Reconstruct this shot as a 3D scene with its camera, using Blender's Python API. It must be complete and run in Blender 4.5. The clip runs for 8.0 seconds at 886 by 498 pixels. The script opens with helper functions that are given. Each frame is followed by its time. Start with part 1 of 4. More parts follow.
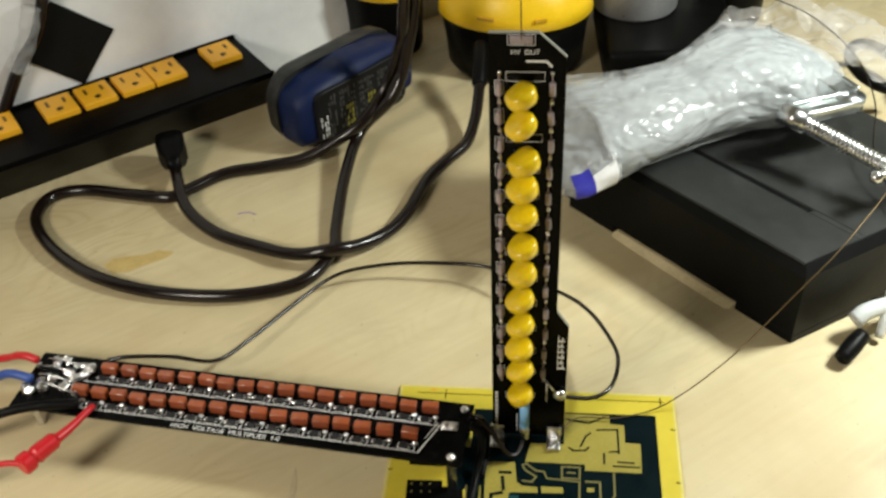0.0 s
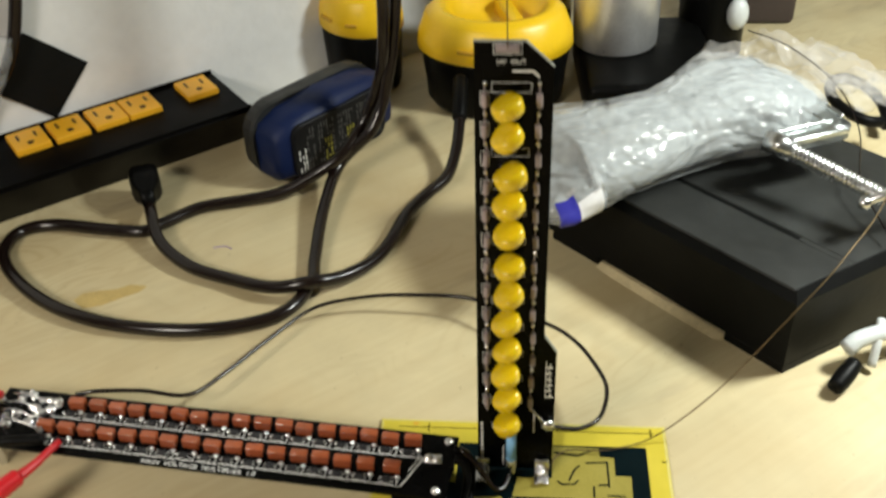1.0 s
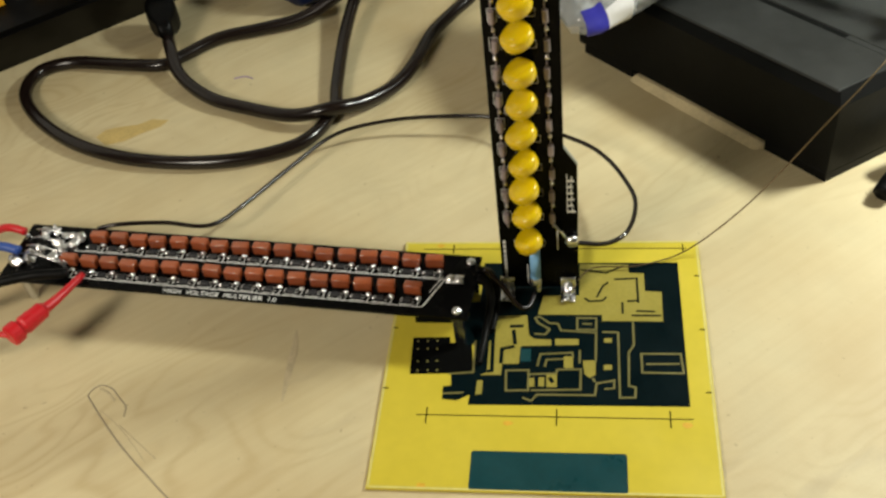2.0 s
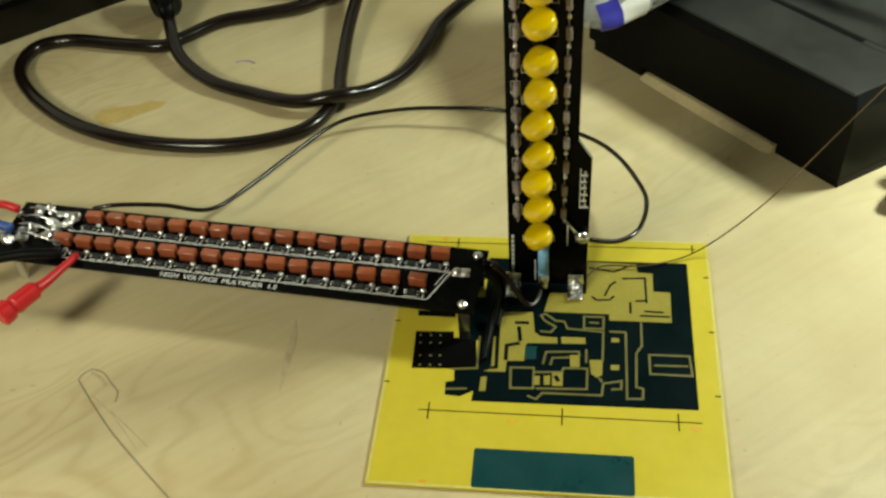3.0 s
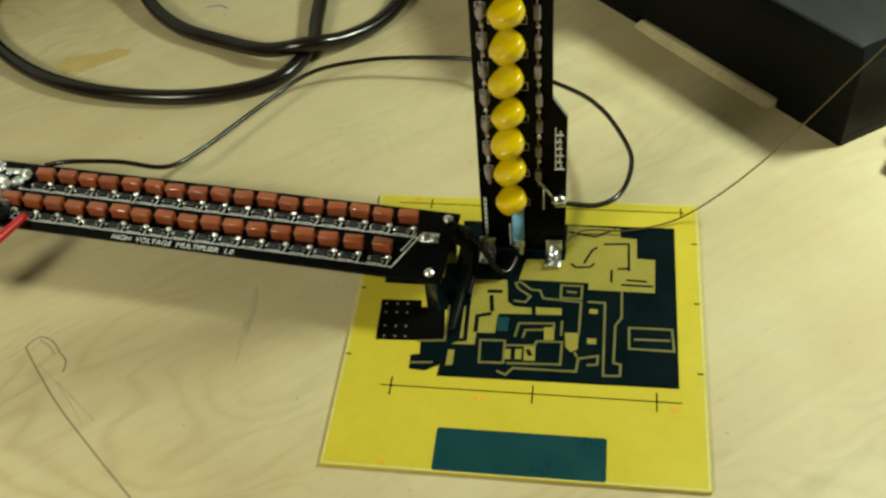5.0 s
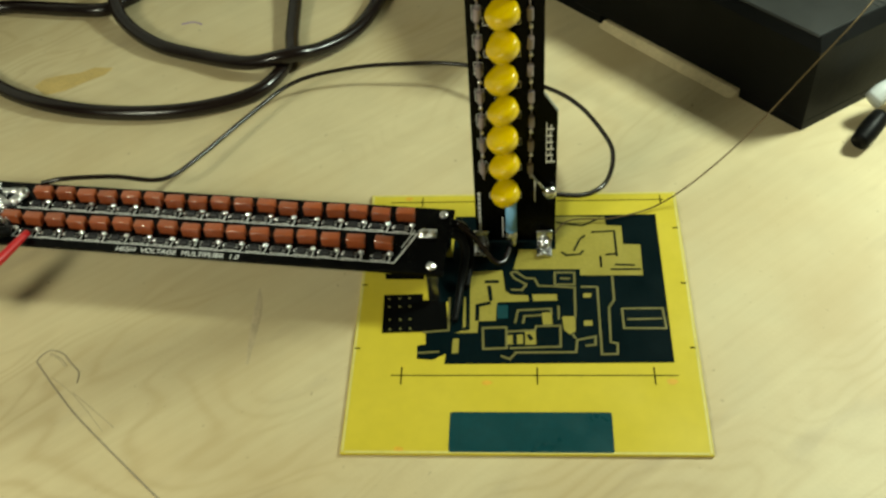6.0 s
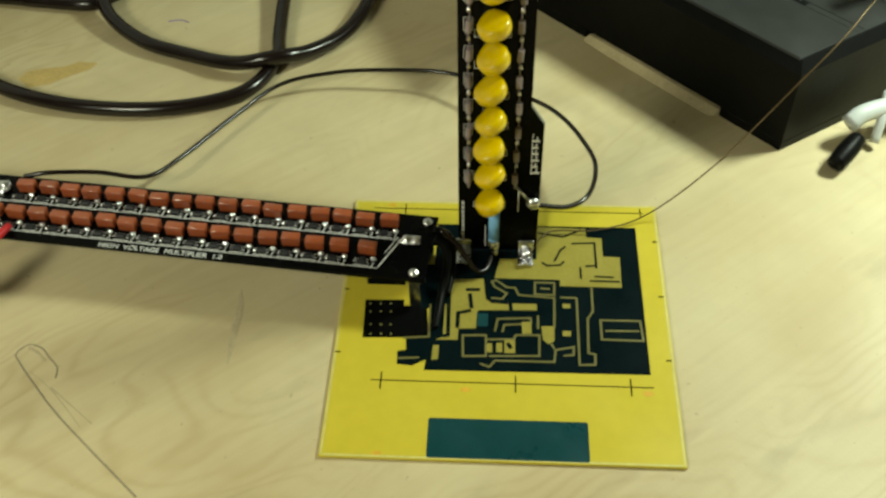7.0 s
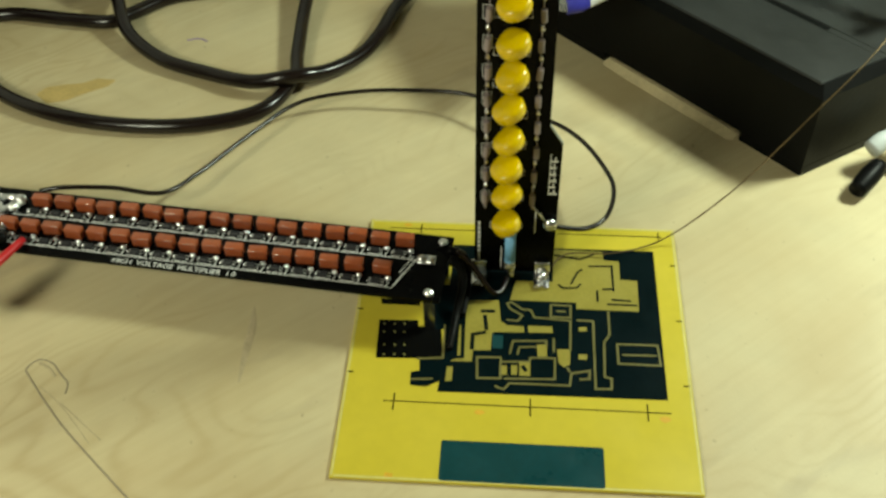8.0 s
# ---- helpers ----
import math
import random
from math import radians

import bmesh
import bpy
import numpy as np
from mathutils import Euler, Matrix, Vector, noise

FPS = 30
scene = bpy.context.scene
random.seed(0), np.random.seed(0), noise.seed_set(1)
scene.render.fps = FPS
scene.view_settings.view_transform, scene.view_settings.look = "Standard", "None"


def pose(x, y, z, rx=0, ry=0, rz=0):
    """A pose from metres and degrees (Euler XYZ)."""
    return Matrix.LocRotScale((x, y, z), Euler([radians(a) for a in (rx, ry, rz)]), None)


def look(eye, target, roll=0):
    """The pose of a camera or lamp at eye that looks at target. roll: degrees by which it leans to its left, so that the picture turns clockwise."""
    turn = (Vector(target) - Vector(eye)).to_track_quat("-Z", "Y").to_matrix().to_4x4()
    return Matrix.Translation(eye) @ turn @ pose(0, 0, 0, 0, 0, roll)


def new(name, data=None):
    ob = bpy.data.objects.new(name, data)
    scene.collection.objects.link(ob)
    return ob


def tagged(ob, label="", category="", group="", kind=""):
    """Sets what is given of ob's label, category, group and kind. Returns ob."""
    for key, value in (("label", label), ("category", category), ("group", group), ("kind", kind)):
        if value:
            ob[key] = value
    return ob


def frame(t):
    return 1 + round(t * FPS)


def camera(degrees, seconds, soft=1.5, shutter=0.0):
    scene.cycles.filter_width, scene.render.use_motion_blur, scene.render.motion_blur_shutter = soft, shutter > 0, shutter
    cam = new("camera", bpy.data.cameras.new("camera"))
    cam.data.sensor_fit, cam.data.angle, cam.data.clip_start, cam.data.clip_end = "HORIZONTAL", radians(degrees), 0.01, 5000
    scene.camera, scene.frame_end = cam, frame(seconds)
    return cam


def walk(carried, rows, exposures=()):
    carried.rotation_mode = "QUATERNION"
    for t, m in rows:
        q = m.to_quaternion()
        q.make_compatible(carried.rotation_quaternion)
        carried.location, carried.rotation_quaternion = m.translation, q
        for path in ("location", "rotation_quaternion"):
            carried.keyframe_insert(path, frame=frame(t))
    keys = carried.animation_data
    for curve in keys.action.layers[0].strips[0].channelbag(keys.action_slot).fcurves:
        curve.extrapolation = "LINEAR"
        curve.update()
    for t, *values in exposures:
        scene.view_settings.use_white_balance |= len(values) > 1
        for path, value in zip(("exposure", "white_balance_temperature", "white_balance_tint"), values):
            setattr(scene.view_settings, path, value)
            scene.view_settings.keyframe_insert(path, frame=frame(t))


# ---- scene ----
cam = camera(46.50, 8.0, soft=2.6, shutter=0.5)
PATH = [
    (0, (0.00240, -0.24495, 0.43319), (-0.04625, 0.13696, 0.11416), -3.07),
    (0.5, (-0.00580, -0.24075, 0.42833), (-0.04215, 0.15036, 0.11895), -2.55),
    (1, (-0.00211, -0.24278, 0.41063), (-0.03982, 0.15724, 0.11303), -2.17),
    (1.2, (0.00503, -0.25303, 0.39485), (-0.03771, 0.14050, 0.08938), -2.36),
    (1.5, (0.01130, -0.24407, 0.38672), (-0.03972, 0.12824, 0.05690), -4.59),
    (2, (0.01932, -0.23408, 0.38673), (-0.04948, 0.11360, 0.03405), -8.18),
    (3.3, (0.00320, -0.22763, 0.37420), (-0.05493, 0.12219, 0.02171), -4.54),
    (3.5, (0.01161, -0.22060, 0.37536), (-0.05498, 0.12350, 0.01877), -6.03),
    (4, (0.02808, -0.20479, 0.37554), (-0.04765, 0.12846, 0.01057), -7.80),
    (4.5, (0.03709, -0.19326, 0.35754), (-0.04425, 0.13508, -0.01067), -8.45),
    (4.7, (0.03515, -0.19309, 0.35548), (-0.04457, 0.13221, -0.01576), -7.84),
    (5.8, (-0.00212, -0.22289, 0.37183), (-0.03834, 0.11321, 0.00341), -4.25),
    (6, (-0.00067, -0.22067, 0.37033), (-0.03846, 0.11414, 0.00091), -5.29),
    (6.5, (0.00183, -0.22043, 0.38009), (-0.03606, 0.11114, 0.00777), -4.45),
    (7, (-0.00645, -0.22276, 0.37498), (-0.02956, 0.11399, 0.00612), -1.55),
    (7.5, (-0.00222, -0.22009, 0.37373), (-0.03120, 0.11557, 0.00427), -1.70),
    (8, (-0.00739, -0.22189, 0.36909), (-0.03758, 0.12420, 0.00949), -1.47),
]
walk(cam, [(t, look(eye, target, roll)) for t, eye, target, roll in PATH],
     [(0.0, 0.14, 6550, 18), (1.3, 0.13, 6550, 18), (2.0, 0.0, 6800, 17), (3.3, -0.10, 7050, -1), (4.5, -0.14, 7000, -2), (8.0, -0.10, 6900, -3)])

# ---- world and lights ----
world = bpy.data.worlds.new("room_world")
scene.world = world
world.use_nodes = True
world.node_tree.nodes["Background"].inputs["Color"].default_value = (0.9, 0.95, 1.0, 1)
world.node_tree.nodes["Background"].inputs["Strength"].default_value = 0.3


def area_lamp(name, at, target, sx, sy, watts, colour):
    data = bpy.data.lights.new(name, "AREA")
    data.shape, data.size, data.size_y = "RECTANGLE", sx, sy
    data.energy, data.color = watts, colour
    ob = new(name, data)
    ob.matrix_world = look(at, target)
    return ob


area_lamp("bench_light", (0.435, 0.295, 0.46), (0.36, 0.20, 0), 0.11, 0.10, 5.7, (0.90, 1.0, 0.89))
area_lamp("bench_light", (-0.45, -0.34, 0.49), (-0.24, -0.18, 0), 0.19, 0.16, 3.75, (1.0, 0.98, 0.82))

# ---- materials ----


def material(name, colour, rough=0.5, metal=0.0, vary=0.12, scale=60.0, bump=0.0, bump_scale=200.0, coat=0.0, sheen_spec=0.5, random_value=0.0):
    m = bpy.data.materials.new(name)
    m.use_nodes = True
    nt = m.node_tree
    b = nt.nodes["Principled BSDF"]
    b.inputs["Metallic"].default_value = metal
    b.inputs["Specular IOR Level"].default_value = sheen_spec
    b.inputs["Coat Weight"].default_value = coat
    b.inputs["Coat Roughness"].default_value = 0.08
    co = nt.nodes.new("ShaderNodeTexCoord")
    n1 = nt.nodes.new("ShaderNodeTexNoise")
    n1.inputs["Scale"].default_value, n1.inputs["Detail"].default_value = scale, 6
    nt.links.new(co.outputs["Object"], n1.inputs["Vector"])
    n2 = nt.nodes.new("ShaderNodeTexNoise")
    n2.inputs["Scale"].default_value, n2.inputs["Detail"].default_value = scale * 7, 3
    nt.links.new(co.outputs["Object"], n2.inputs["Vector"])
    add = nt.nodes.new("ShaderNodeMath")
    add.operation = "ADD"
    nt.links.new(n1.outputs["Fac"], add.inputs[0])
    nt.links.new(n2.outputs["Fac"], add.inputs[1])
    val = nt.nodes.new("ShaderNodeMapRange")
    val.inputs["From Min"].default_value, val.inputs["From Max"].default_value = 0.6, 1.4
    val.inputs["To Min"].default_value, val.inputs["To Max"].default_value = 1 - vary, 1 + vary
    nt.links.new(add.outputs[0], val.inputs["Value"])
    hsv = nt.nodes.new("ShaderNodeHueSaturation")
    hsv.inputs["Color"].default_value = (*colour, 1)
    last = val.outputs["Result"]
    if random_value:
        info = nt.nodes.new("ShaderNodeObjectInfo")
        rr = nt.nodes.new("ShaderNodeMapRange")
        rr.inputs["To Min"].default_value, rr.inputs["To Max"].default_value = 1 - random_value, 1 + random_value
        nt.links.new(info.outputs["Random"], rr.inputs["Value"])
        mul = nt.nodes.new("ShaderNodeMath")
        mul.operation = "MULTIPLY"
        nt.links.new(last, mul.inputs[0])
        nt.links.new(rr.outputs["Result"], mul.inputs[1])
        last = mul.outputs[0]
    nt.links.new(last, hsv.inputs["Value"])
    nt.links.new(hsv.outputs["Color"], b.inputs["Base Color"])
    ro = nt.nodes.new("ShaderNodeMapRange")
    ro.inputs["From Min"].default_value, ro.inputs["From Max"].default_value = 0.3, 0.7
    ro.inputs["To Min"].default_value, ro.inputs["To Max"].default_value = max(0.02, rough * 0.8), min(1, rough * 1.25)
    nt.links.new(n1.outputs["Fac"], ro.inputs["Value"])
    nt.links.new(ro.outputs["Result"], b.inputs["Roughness"])
    if bump:
        n3 = nt.nodes.new("ShaderNodeTexNoise")
        n3.inputs["Scale"].default_value, n3.inputs["Detail"].default_value = bump_scale, 5
        nt.links.new(co.outputs["Object"], n3.inputs["Vector"])
        bp = nt.nodes.new("ShaderNodeBump")
        bp.inputs["Strength"].default_value, bp.inputs["Distance"].default_value = bump, 0.001
        nt.links.new(n3.outputs["Fac"], bp.inputs["Height"])
        nt.links.new(bp.outputs["Normal"], b.inputs["Normal"])
    return m


def plywood():
    """Pale birch plywood: faint long grain with patches of cathedral figure, grime and small specks."""
    m = material("plywood", (0.60, 0.512, 0.312), 0.5, vary=0.10, scale=5, bump=0.08, bump_scale=500)
    nt = m.node_tree
    b = nt.nodes["Principled BSDF"]
    co = nt.nodes.new("ShaderNodeTexCoord")

    def grain(turn, sx, sy, scale, detail, distortion=0.0):
        mp = nt.nodes.new("ShaderNodeMapping")
        mp.inputs["Rotation"].default_value = (0, 0, radians(turn))
        mp.inputs["Scale"].default_value = (sx, sy, 1)
        nt.links.new(co.outputs["Object"], mp.inputs["Vector"])
        tex = nt.nodes.new("ShaderNodeTexNoise")
        tex.inputs["Scale"].default_value, tex.inputs["Detail"].default_value, tex.inputs["Distortion"].default_value = scale, detail, distortion
        nt.links.new(mp.outputs["Vector"], tex.inputs["Vector"])
        return tex.outputs["Fac"]

    def math_node(kind, a, c):
        node = nt.nodes.new("ShaderNodeMath")
        node.operation = kind
        for k, v in enumerate((a, c)):
            if isinstance(v, (int, float)):
                node.inputs[k].default_value = v
            elif v is not None:
                nt.links.new(v, node.inputs[k])
        return node.outputs[0]

    def ranged(v, a, c, lo, hi):
        node = nt.nodes.new("ShaderNodeMapRange")
        for key, x in (("From Min", a), ("From Max", c), ("To Min", lo), ("To Max", hi)):
            node.inputs[key].default_value = x
        nt.links.new(v, node.inputs["Value"])
        return node.outputs["Result"]

    def tint(fac, colour, below):
        node = nt.nodes.new("ShaderNodeMixRGB")
        node.inputs["Color2"].default_value = (*colour, 1)
        nt.links.new(fac, node.inputs["Fac"])
        nt.links.new(below, node.inputs["Color1"])
        return node.outputs["Color"]

    field = grain(20, 2.0, 5.5, 1.6, 3, 0.5)
    lines = math_node("POWER", ranged(math_node("SINE", math_node("MULTIPLY", field, 210), None), -1, 1, 0, 1), 2.5)
    where = ranged(grain(20, 2, 3, 2.2, 2), 0.45, 0.66, 0.0, 0.32)
    figure = math_node("MULTIPLY", lines, where)
    streak = ranged(grain(20, 10, 260, 1.0, 4), 0.35, 0.72, 0.0, 0.15)
    broad = ranged(grain(20, 3, 24, 1.0, 5, 0.3), 0.42, 0.70, 0.0, 0.28)
    last = b.inputs["Base Color"].links[0].from_socket
    last = tint(math_node("ADD", figure, math_node("ADD", streak, broad)), (0.40, 0.29, 0.14), last)
    last = tint(ranged(grain(0, 1, 1, 9, 4), 0.47, 0.70, 0.0, 0.50), (0.42, 0.30, 0.14), last)
    last = tint(ranged(grain(55, 9, 30, 1.3, 5), 0.60, 0.80, 0.0, 0.5), (0.27, 0.20, 0.13), last)
    last = tint(ranged(grain(0, 1, 1, 240, 2), 0.71, 0.78, 0.0, 0.45), (0.20, 0.13, 0.08), last)
    nt.links.new(last, b.inputs["Base Color"])
    return m


def clear_film(name, colour=(0.95, 0.96, 0.97), milk=0.35):
    """Crinkled clear polythene: thin, glossy, slightly milky."""
    m = material(name, colour, 0.11, vary=0.35, scale=26)
    nt = m.node_tree
    b = nt.nodes["Principled BSDF"]
    out = nt.nodes["Material Output"]
    co = nt.nodes.new("ShaderNodeTexCoord")
    warp = nt.nodes.new("ShaderNodeTexNoise")
    warp.inputs["Scale"].default_value, warp.inputs["Detail"].default_value = 18, 3
    nt.links.new(co.outputs["Object"], warp.inputs["Vector"])
    mixv = nt.nodes.new("ShaderNodeMixRGB")
    mixv.inputs["Fac"].default_value = 0.06
    nt.links.new(co.outputs["Object"], mixv.inputs["Color1"])
    nt.links.new(warp.outputs["Color"], mixv.inputs["Color2"])
    vor = nt.nodes.new("ShaderNodeTexVoronoi")
    vor.feature = "DISTANCE_TO_EDGE"
    vor.inputs["Scale"].default_value = 1.0
    fold = nt.nodes.new("ShaderNodeMapping")
    fold.inputs["Rotation"].default_value = (0, 0, radians(-28))
    fold.inputs["Scale"].default_value = (11, 75, 75)
    nt.links.new(mixv.outputs["Color"], fold.inputs["Vector"])
    nt.links.new(fold.outputs["Vector"], vor.inputs["Vector"])
    bp = nt.nodes.new("ShaderNodeBump")
    bp.inputs["Strength"].default_value, bp.inputs["Distance"].default_value = 0.5, 0.012
    nt.links.new(vor.outputs["Distance"], bp.inputs["Height"])
    nt.links.new(bp.outputs["Normal"], b.inputs["Normal"])
    clear = nt.nodes.new("ShaderNodeBsdfTransparent")
    mix = nt.nodes.new("ShaderNodeMixShader")
    mix.inputs["Fac"].default_value = milk
    nt.links.new(clear.outputs["BSDF"], mix.inputs[1])
    nt.links.new(b.outputs["BSDF"], mix.inputs[2])
    nt.links.new(mix.outputs["Shader"], out.inputs["Surface"])
    return m


PLY = plywood()
WALL = material("painted_wall", (0.76, 0.77, 0.78), 0.55, vary=0.05, scale=14, bump=1.0, bump_scale=48)
CEIL = material("ceiling_paint", (0.78, 0.77, 0.74), 0.8, vary=0.04)
LAMINATE = material("yellow_laminate", (0.58, 0.465, 0.042), 0.35, vary=0.06, scale=25)
PALEEDGE = material("pale_laminate_edge", (0.60, 0.53, 0.17), 0.45, vary=0.15, scale=70)
ETCHED = material("etched_laminate", (0.30, 0.25, 0.045), 0.4, vary=0.15, scale=90)
GREEN = material("green_resist", (0.003, 0.044, 0.052), 0.3, vary=0.18, scale=50)
DARKGREEN = material("dark_green_resist", (0.0010, 0.0058, 0.0072), 0.4, sheen_spec=0.07, vary=0.25, scale=60)
TRACE = material("bare_trace", (0.17, 0.15, 0.048), 0.4, vary=0.2, scale=120)
INK = material("black_ink", (0.0014, 0.0016, 0.0014), 0.6, vary=0.1, sheen_spec=0.05)
ORANGE = material("orange_smudge", (0.66, 0.38, 0.03), 0.6, vary=0.2, scale=200)
MASK = material("black_solder_mask", (0.0016, 0.0016, 0.0016), 0.25, vary=0.2, scale=80, sheen_spec=0.07)
EDGE = material("board_edge", (0.25, 0.25, 0.21), 0.6)
SILK = material("white_silkscreen", (0.80, 0.80, 0.78), 0.6, vary=0.1)
DISC = material("yellow_epoxy", (0.70, 0.475, 0.004), 0.25, vary=0.05, scale=90, coat=0.5, bump=0.12, bump_scale=160, random_value=0.05)
CAPRED = material("red_brown_film_capacitor", (0.30, 0.070, 0.023), 0.2, vary=0.14, scale=150, coat=1.0, random_value=0.14)
SOLDER = material("solder", (0.75, 0.75, 0.76), 0.22, metal=1.0, vary=0.15, scale=200, bump=0.4, bump_scale=400)
STEEL = material("bright_steel", (0.72, 0.73, 0.74), 0.24, metal=1.0, vary=0.08)
ZINC = material("zinc_plate", (0.62, 0.66, 0.66), 0.3, metal=1.0, vary=0.15, scale=60, bump=0.1)
BRUSHED = material("brushed_steel", (0.66, 0.66, 0.67), 0.34, metal=0.7, vary=0.1)
DIODE = material("grey_pink_diode", (0.28, 0.23, 0.24), 0.35, vary=0.2, scale=200, random_value=0.2)
CHIP = material("black_chip", (0.02, 0.02, 0.022), 0.35, vary=0.2, scale=200, sheen_spec=0.14)
BLUERES = material("pale_blue_resistor", (0.22, 0.48, 0.78), 0.35, vary=0.08)
CORD = material("black_brown_cord", (0.0085, 0.0048, 0.0038), 0.2, vary=0.25, scale=40, sheen_spec=0.42)
RUBBER = material("black_rubber", (0.003, 0.003, 0.003), 0.42, vary=0.2, sheen_spec=0.10)
STRIPBLACK = material("black_enamel", (0.0014, 0.0013, 0.0013), 0.4, vary=0.2, scale=30, sheen_spec=0.06)
OUTLET = material("yellow_orange_nylon", (0.85, 0.42, 0.02), 0.35, vary=0.05)
SLOT = material("dark_slot", (0.05, 0.02, 0.005), 0.6)
BLUE = material("blue_plastic", (0.003, 0.011, 0.055), 0.5, vary=0.1, sheen_spec=0.25, bump=0.15, bump_scale=900)
CHARCOAL = material("charcoal_plastic", (0.010, 0.011, 0.011), 0.5, vary=0.15, bump=0.2, bump_scale=900)
LABELGREY = material("dark_label", (0.006, 0.006, 0.007), 0.5, sheen_spec=0.15, vary=0.15)
PRINTGREY = material("grey_print", (0.07, 0.07, 0.065), 0.6, vary=0.2)
YELLOWINK = material("yellow_ink", (0.32, 0.29, 0.03), 0.5)
YELLOWTOOL = material("yellow_tool_plastic", (0.85, 0.53, 0.01), 0.35, vary=0.06, bump=0.1, bump_scale=600)
LATCH = material("amber_tool_plastic", (0.50, 0.27, 0.008), 0.45, vary=0.1)
BLACKTOOL = material("black_tool_plastic", (0.0028, 0.0028, 0.0026), 0.38, vary=0.2, bump=0.1, bump_scale=600, sheen_spec=0.08)
PRESS = material("black_painted_casting", (0.0030, 0.0032, 0.0030), 0.42, vary=0.3, scale=14, bump=0.10, bump_scale=260, sheen_spec=0.10)
PLATE = material("lightened_top_plate", (0.021, 0.022, 0.021), 0.38, vary=0.30, scale=16, bump=0.08, bump_scale=240, sheen_spec=0.4)
LITSTRIP = material("lit_bench_strip", (0.58, 0.48, 0.28), 0.55, vary=0.18, scale=60, bump=0.1)
REDPLAST = material("red_vinyl", (0.55, 0.012, 0.018), 0.35, vary=0.08)
BLUEWIRE = material("blue_vinyl", (0.03, 0.08, 0.32), 0.4, vary=0.08)
COPPER = material("enamelled_copper", (0.13, 0.085, 0.035), 0.4, metal=0.5, vary=0.1)
FILM = clear_film("clear_polythene", (0.84, 0.87, 0.89), milk=0.24)
FILM2 = clear_film("grey_inner_polythene", (0.36, 0.39, 0.40), milk=0.86)
FILM3 = clear_film("thin_polythene", (0.75, 0.72, 0.70), milk=0.22)
CASE = material("dark_brown_plastic", (0.05, 0.035, 0.032), 0.5, vary=0.15)
LABELBLUE = material("blue_print", (0.03, 0.03, 0.35), 0.5)
LABELWHITE = material("white_paper", (0.75, 0.75, 0.76), 0.6, vary=0.05)
STAIN = material("yellow_stain", (0.51, 0.37, 0.135), 0.5, vary=0.25, scale=120)
PENCIL = material("pencil_mark", (0.30, 0.25, 0.17), 0.7, vary=0.3, scale=300)
SMEAR = material("pencil_smear", (0.44, 0.36, 0.22), 0.65, vary=0.25, scale=250)
SCUFF = material("brown_scuff", (0.47, 0.385, 0.24), 0.6, vary=0.25, scale=200)
PURPLE = material("purple_pen_mark", (0.30, 0.22, 0.33), 0.7)
TAPE = material("black_cloth_tape", (0.005, 0.0055, 0.0055), 0.5, vary=0.2, bump=0.3, bump_scale=300, sheen_spec=0.14)
WHITEPLAST = material("white_nylon", (0.58, 0.61, 0.61), 0.4, vary=0.05)
FLOORMAT = material("grey_floor", (0.25, 0.24, 0.23), 0.7)

# ---- mesh helpers ----


def root(name, at=(0, 0, 0), turn=0.0):
    ob = new(name)
    ob.empty_display_size = 0.01
    ob.matrix_world = pose(*at, 0, 0, turn)
    return ob


def part(name, bm, mat, parent=None, label="", smooth=False):
    me = bpy.data.meshes.new(name)
    bmesh.ops.recalc_face_normals(bm, faces=bm.faces[:])
    bm.to_mesh(me)
    bm.free()
    for p in me.polygons:
        p.use_smooth = smooth
    me.materials.append(mat)
    ob = new(name, me)
    if parent is not None:
        ob.parent = parent
    if label:
        tagged(ob, label)
    return ob


def shared(name, mesh, parent, m):
    ob = new(name, mesh)
    ob.parent = parent
    ob.matrix_basis = m
    return ob


def add_box(bm, at, size, m=None, bevel=0.0, seg=2):
    made = bmesh.ops.create_cube(bm, size=1)
    vs = made["verts"]
    bmesh.ops.scale(bm, vec=size, verts=vs)
    if bevel:
        es = list({e for v in vs for e in v.link_edges})
        res = bmesh.ops.bevel(bm, geom=es, offset=bevel, segments=seg, affect="EDGES", profile=0.5)
        vs = list({v for f in res["faces"] for v in f.verts} | {v for v in vs if v.is_valid})
    mat = Matrix.Translation(at) @ (m or Matrix())
    bmesh.ops.transform(bm, matrix=mat, verts=vs)
    return vs


def add_cyl(bm, a, b, r1, r2=None, n=16, caps=True):
    a, b = Vector(a), Vector(b)
    r2 = r1 if r2 is None else r2
    q = (b - a).to_track_quat("Z", "Y").to_matrix().to_4x4()
    made = bmesh.ops.create_cone(bm, cap_ends=caps, segments=n, radius1=r1, radius2=r2, depth=(b - a).length)
    bmesh.ops.transform(bm, matrix=Matrix.Translation((a + b) / 2) @ q, verts=made["verts"])
    return made["verts"]


def add_ball(bm, at, size, n=12, m=None):
    made = bmesh.ops.create_uvsphere(bm, u_segments=n, v_segments=max(6, n // 2 + 2), radius=1)
    bmesh.ops.transform(bm, matrix=Matrix.Translation(at) @ (m or Matrix()) @ Matrix.Diagonal((*size, 1)), verts=made["verts"])
    return made["verts"]


def add_prism(bm, outline, z0, z1):
    lo = [bm.verts.new((x, y, z0)) for x, y in outline]
    hi = [bm.verts.new((x, y, z1)) for x, y in outline]
    bm.faces.new(lo[::-1])
    bm.faces.new(hi)
    for i in range(len(lo)):
        j = (i + 1) % len(lo)
        bm.faces.new((lo[i], lo[j], hi[j], hi[i]))


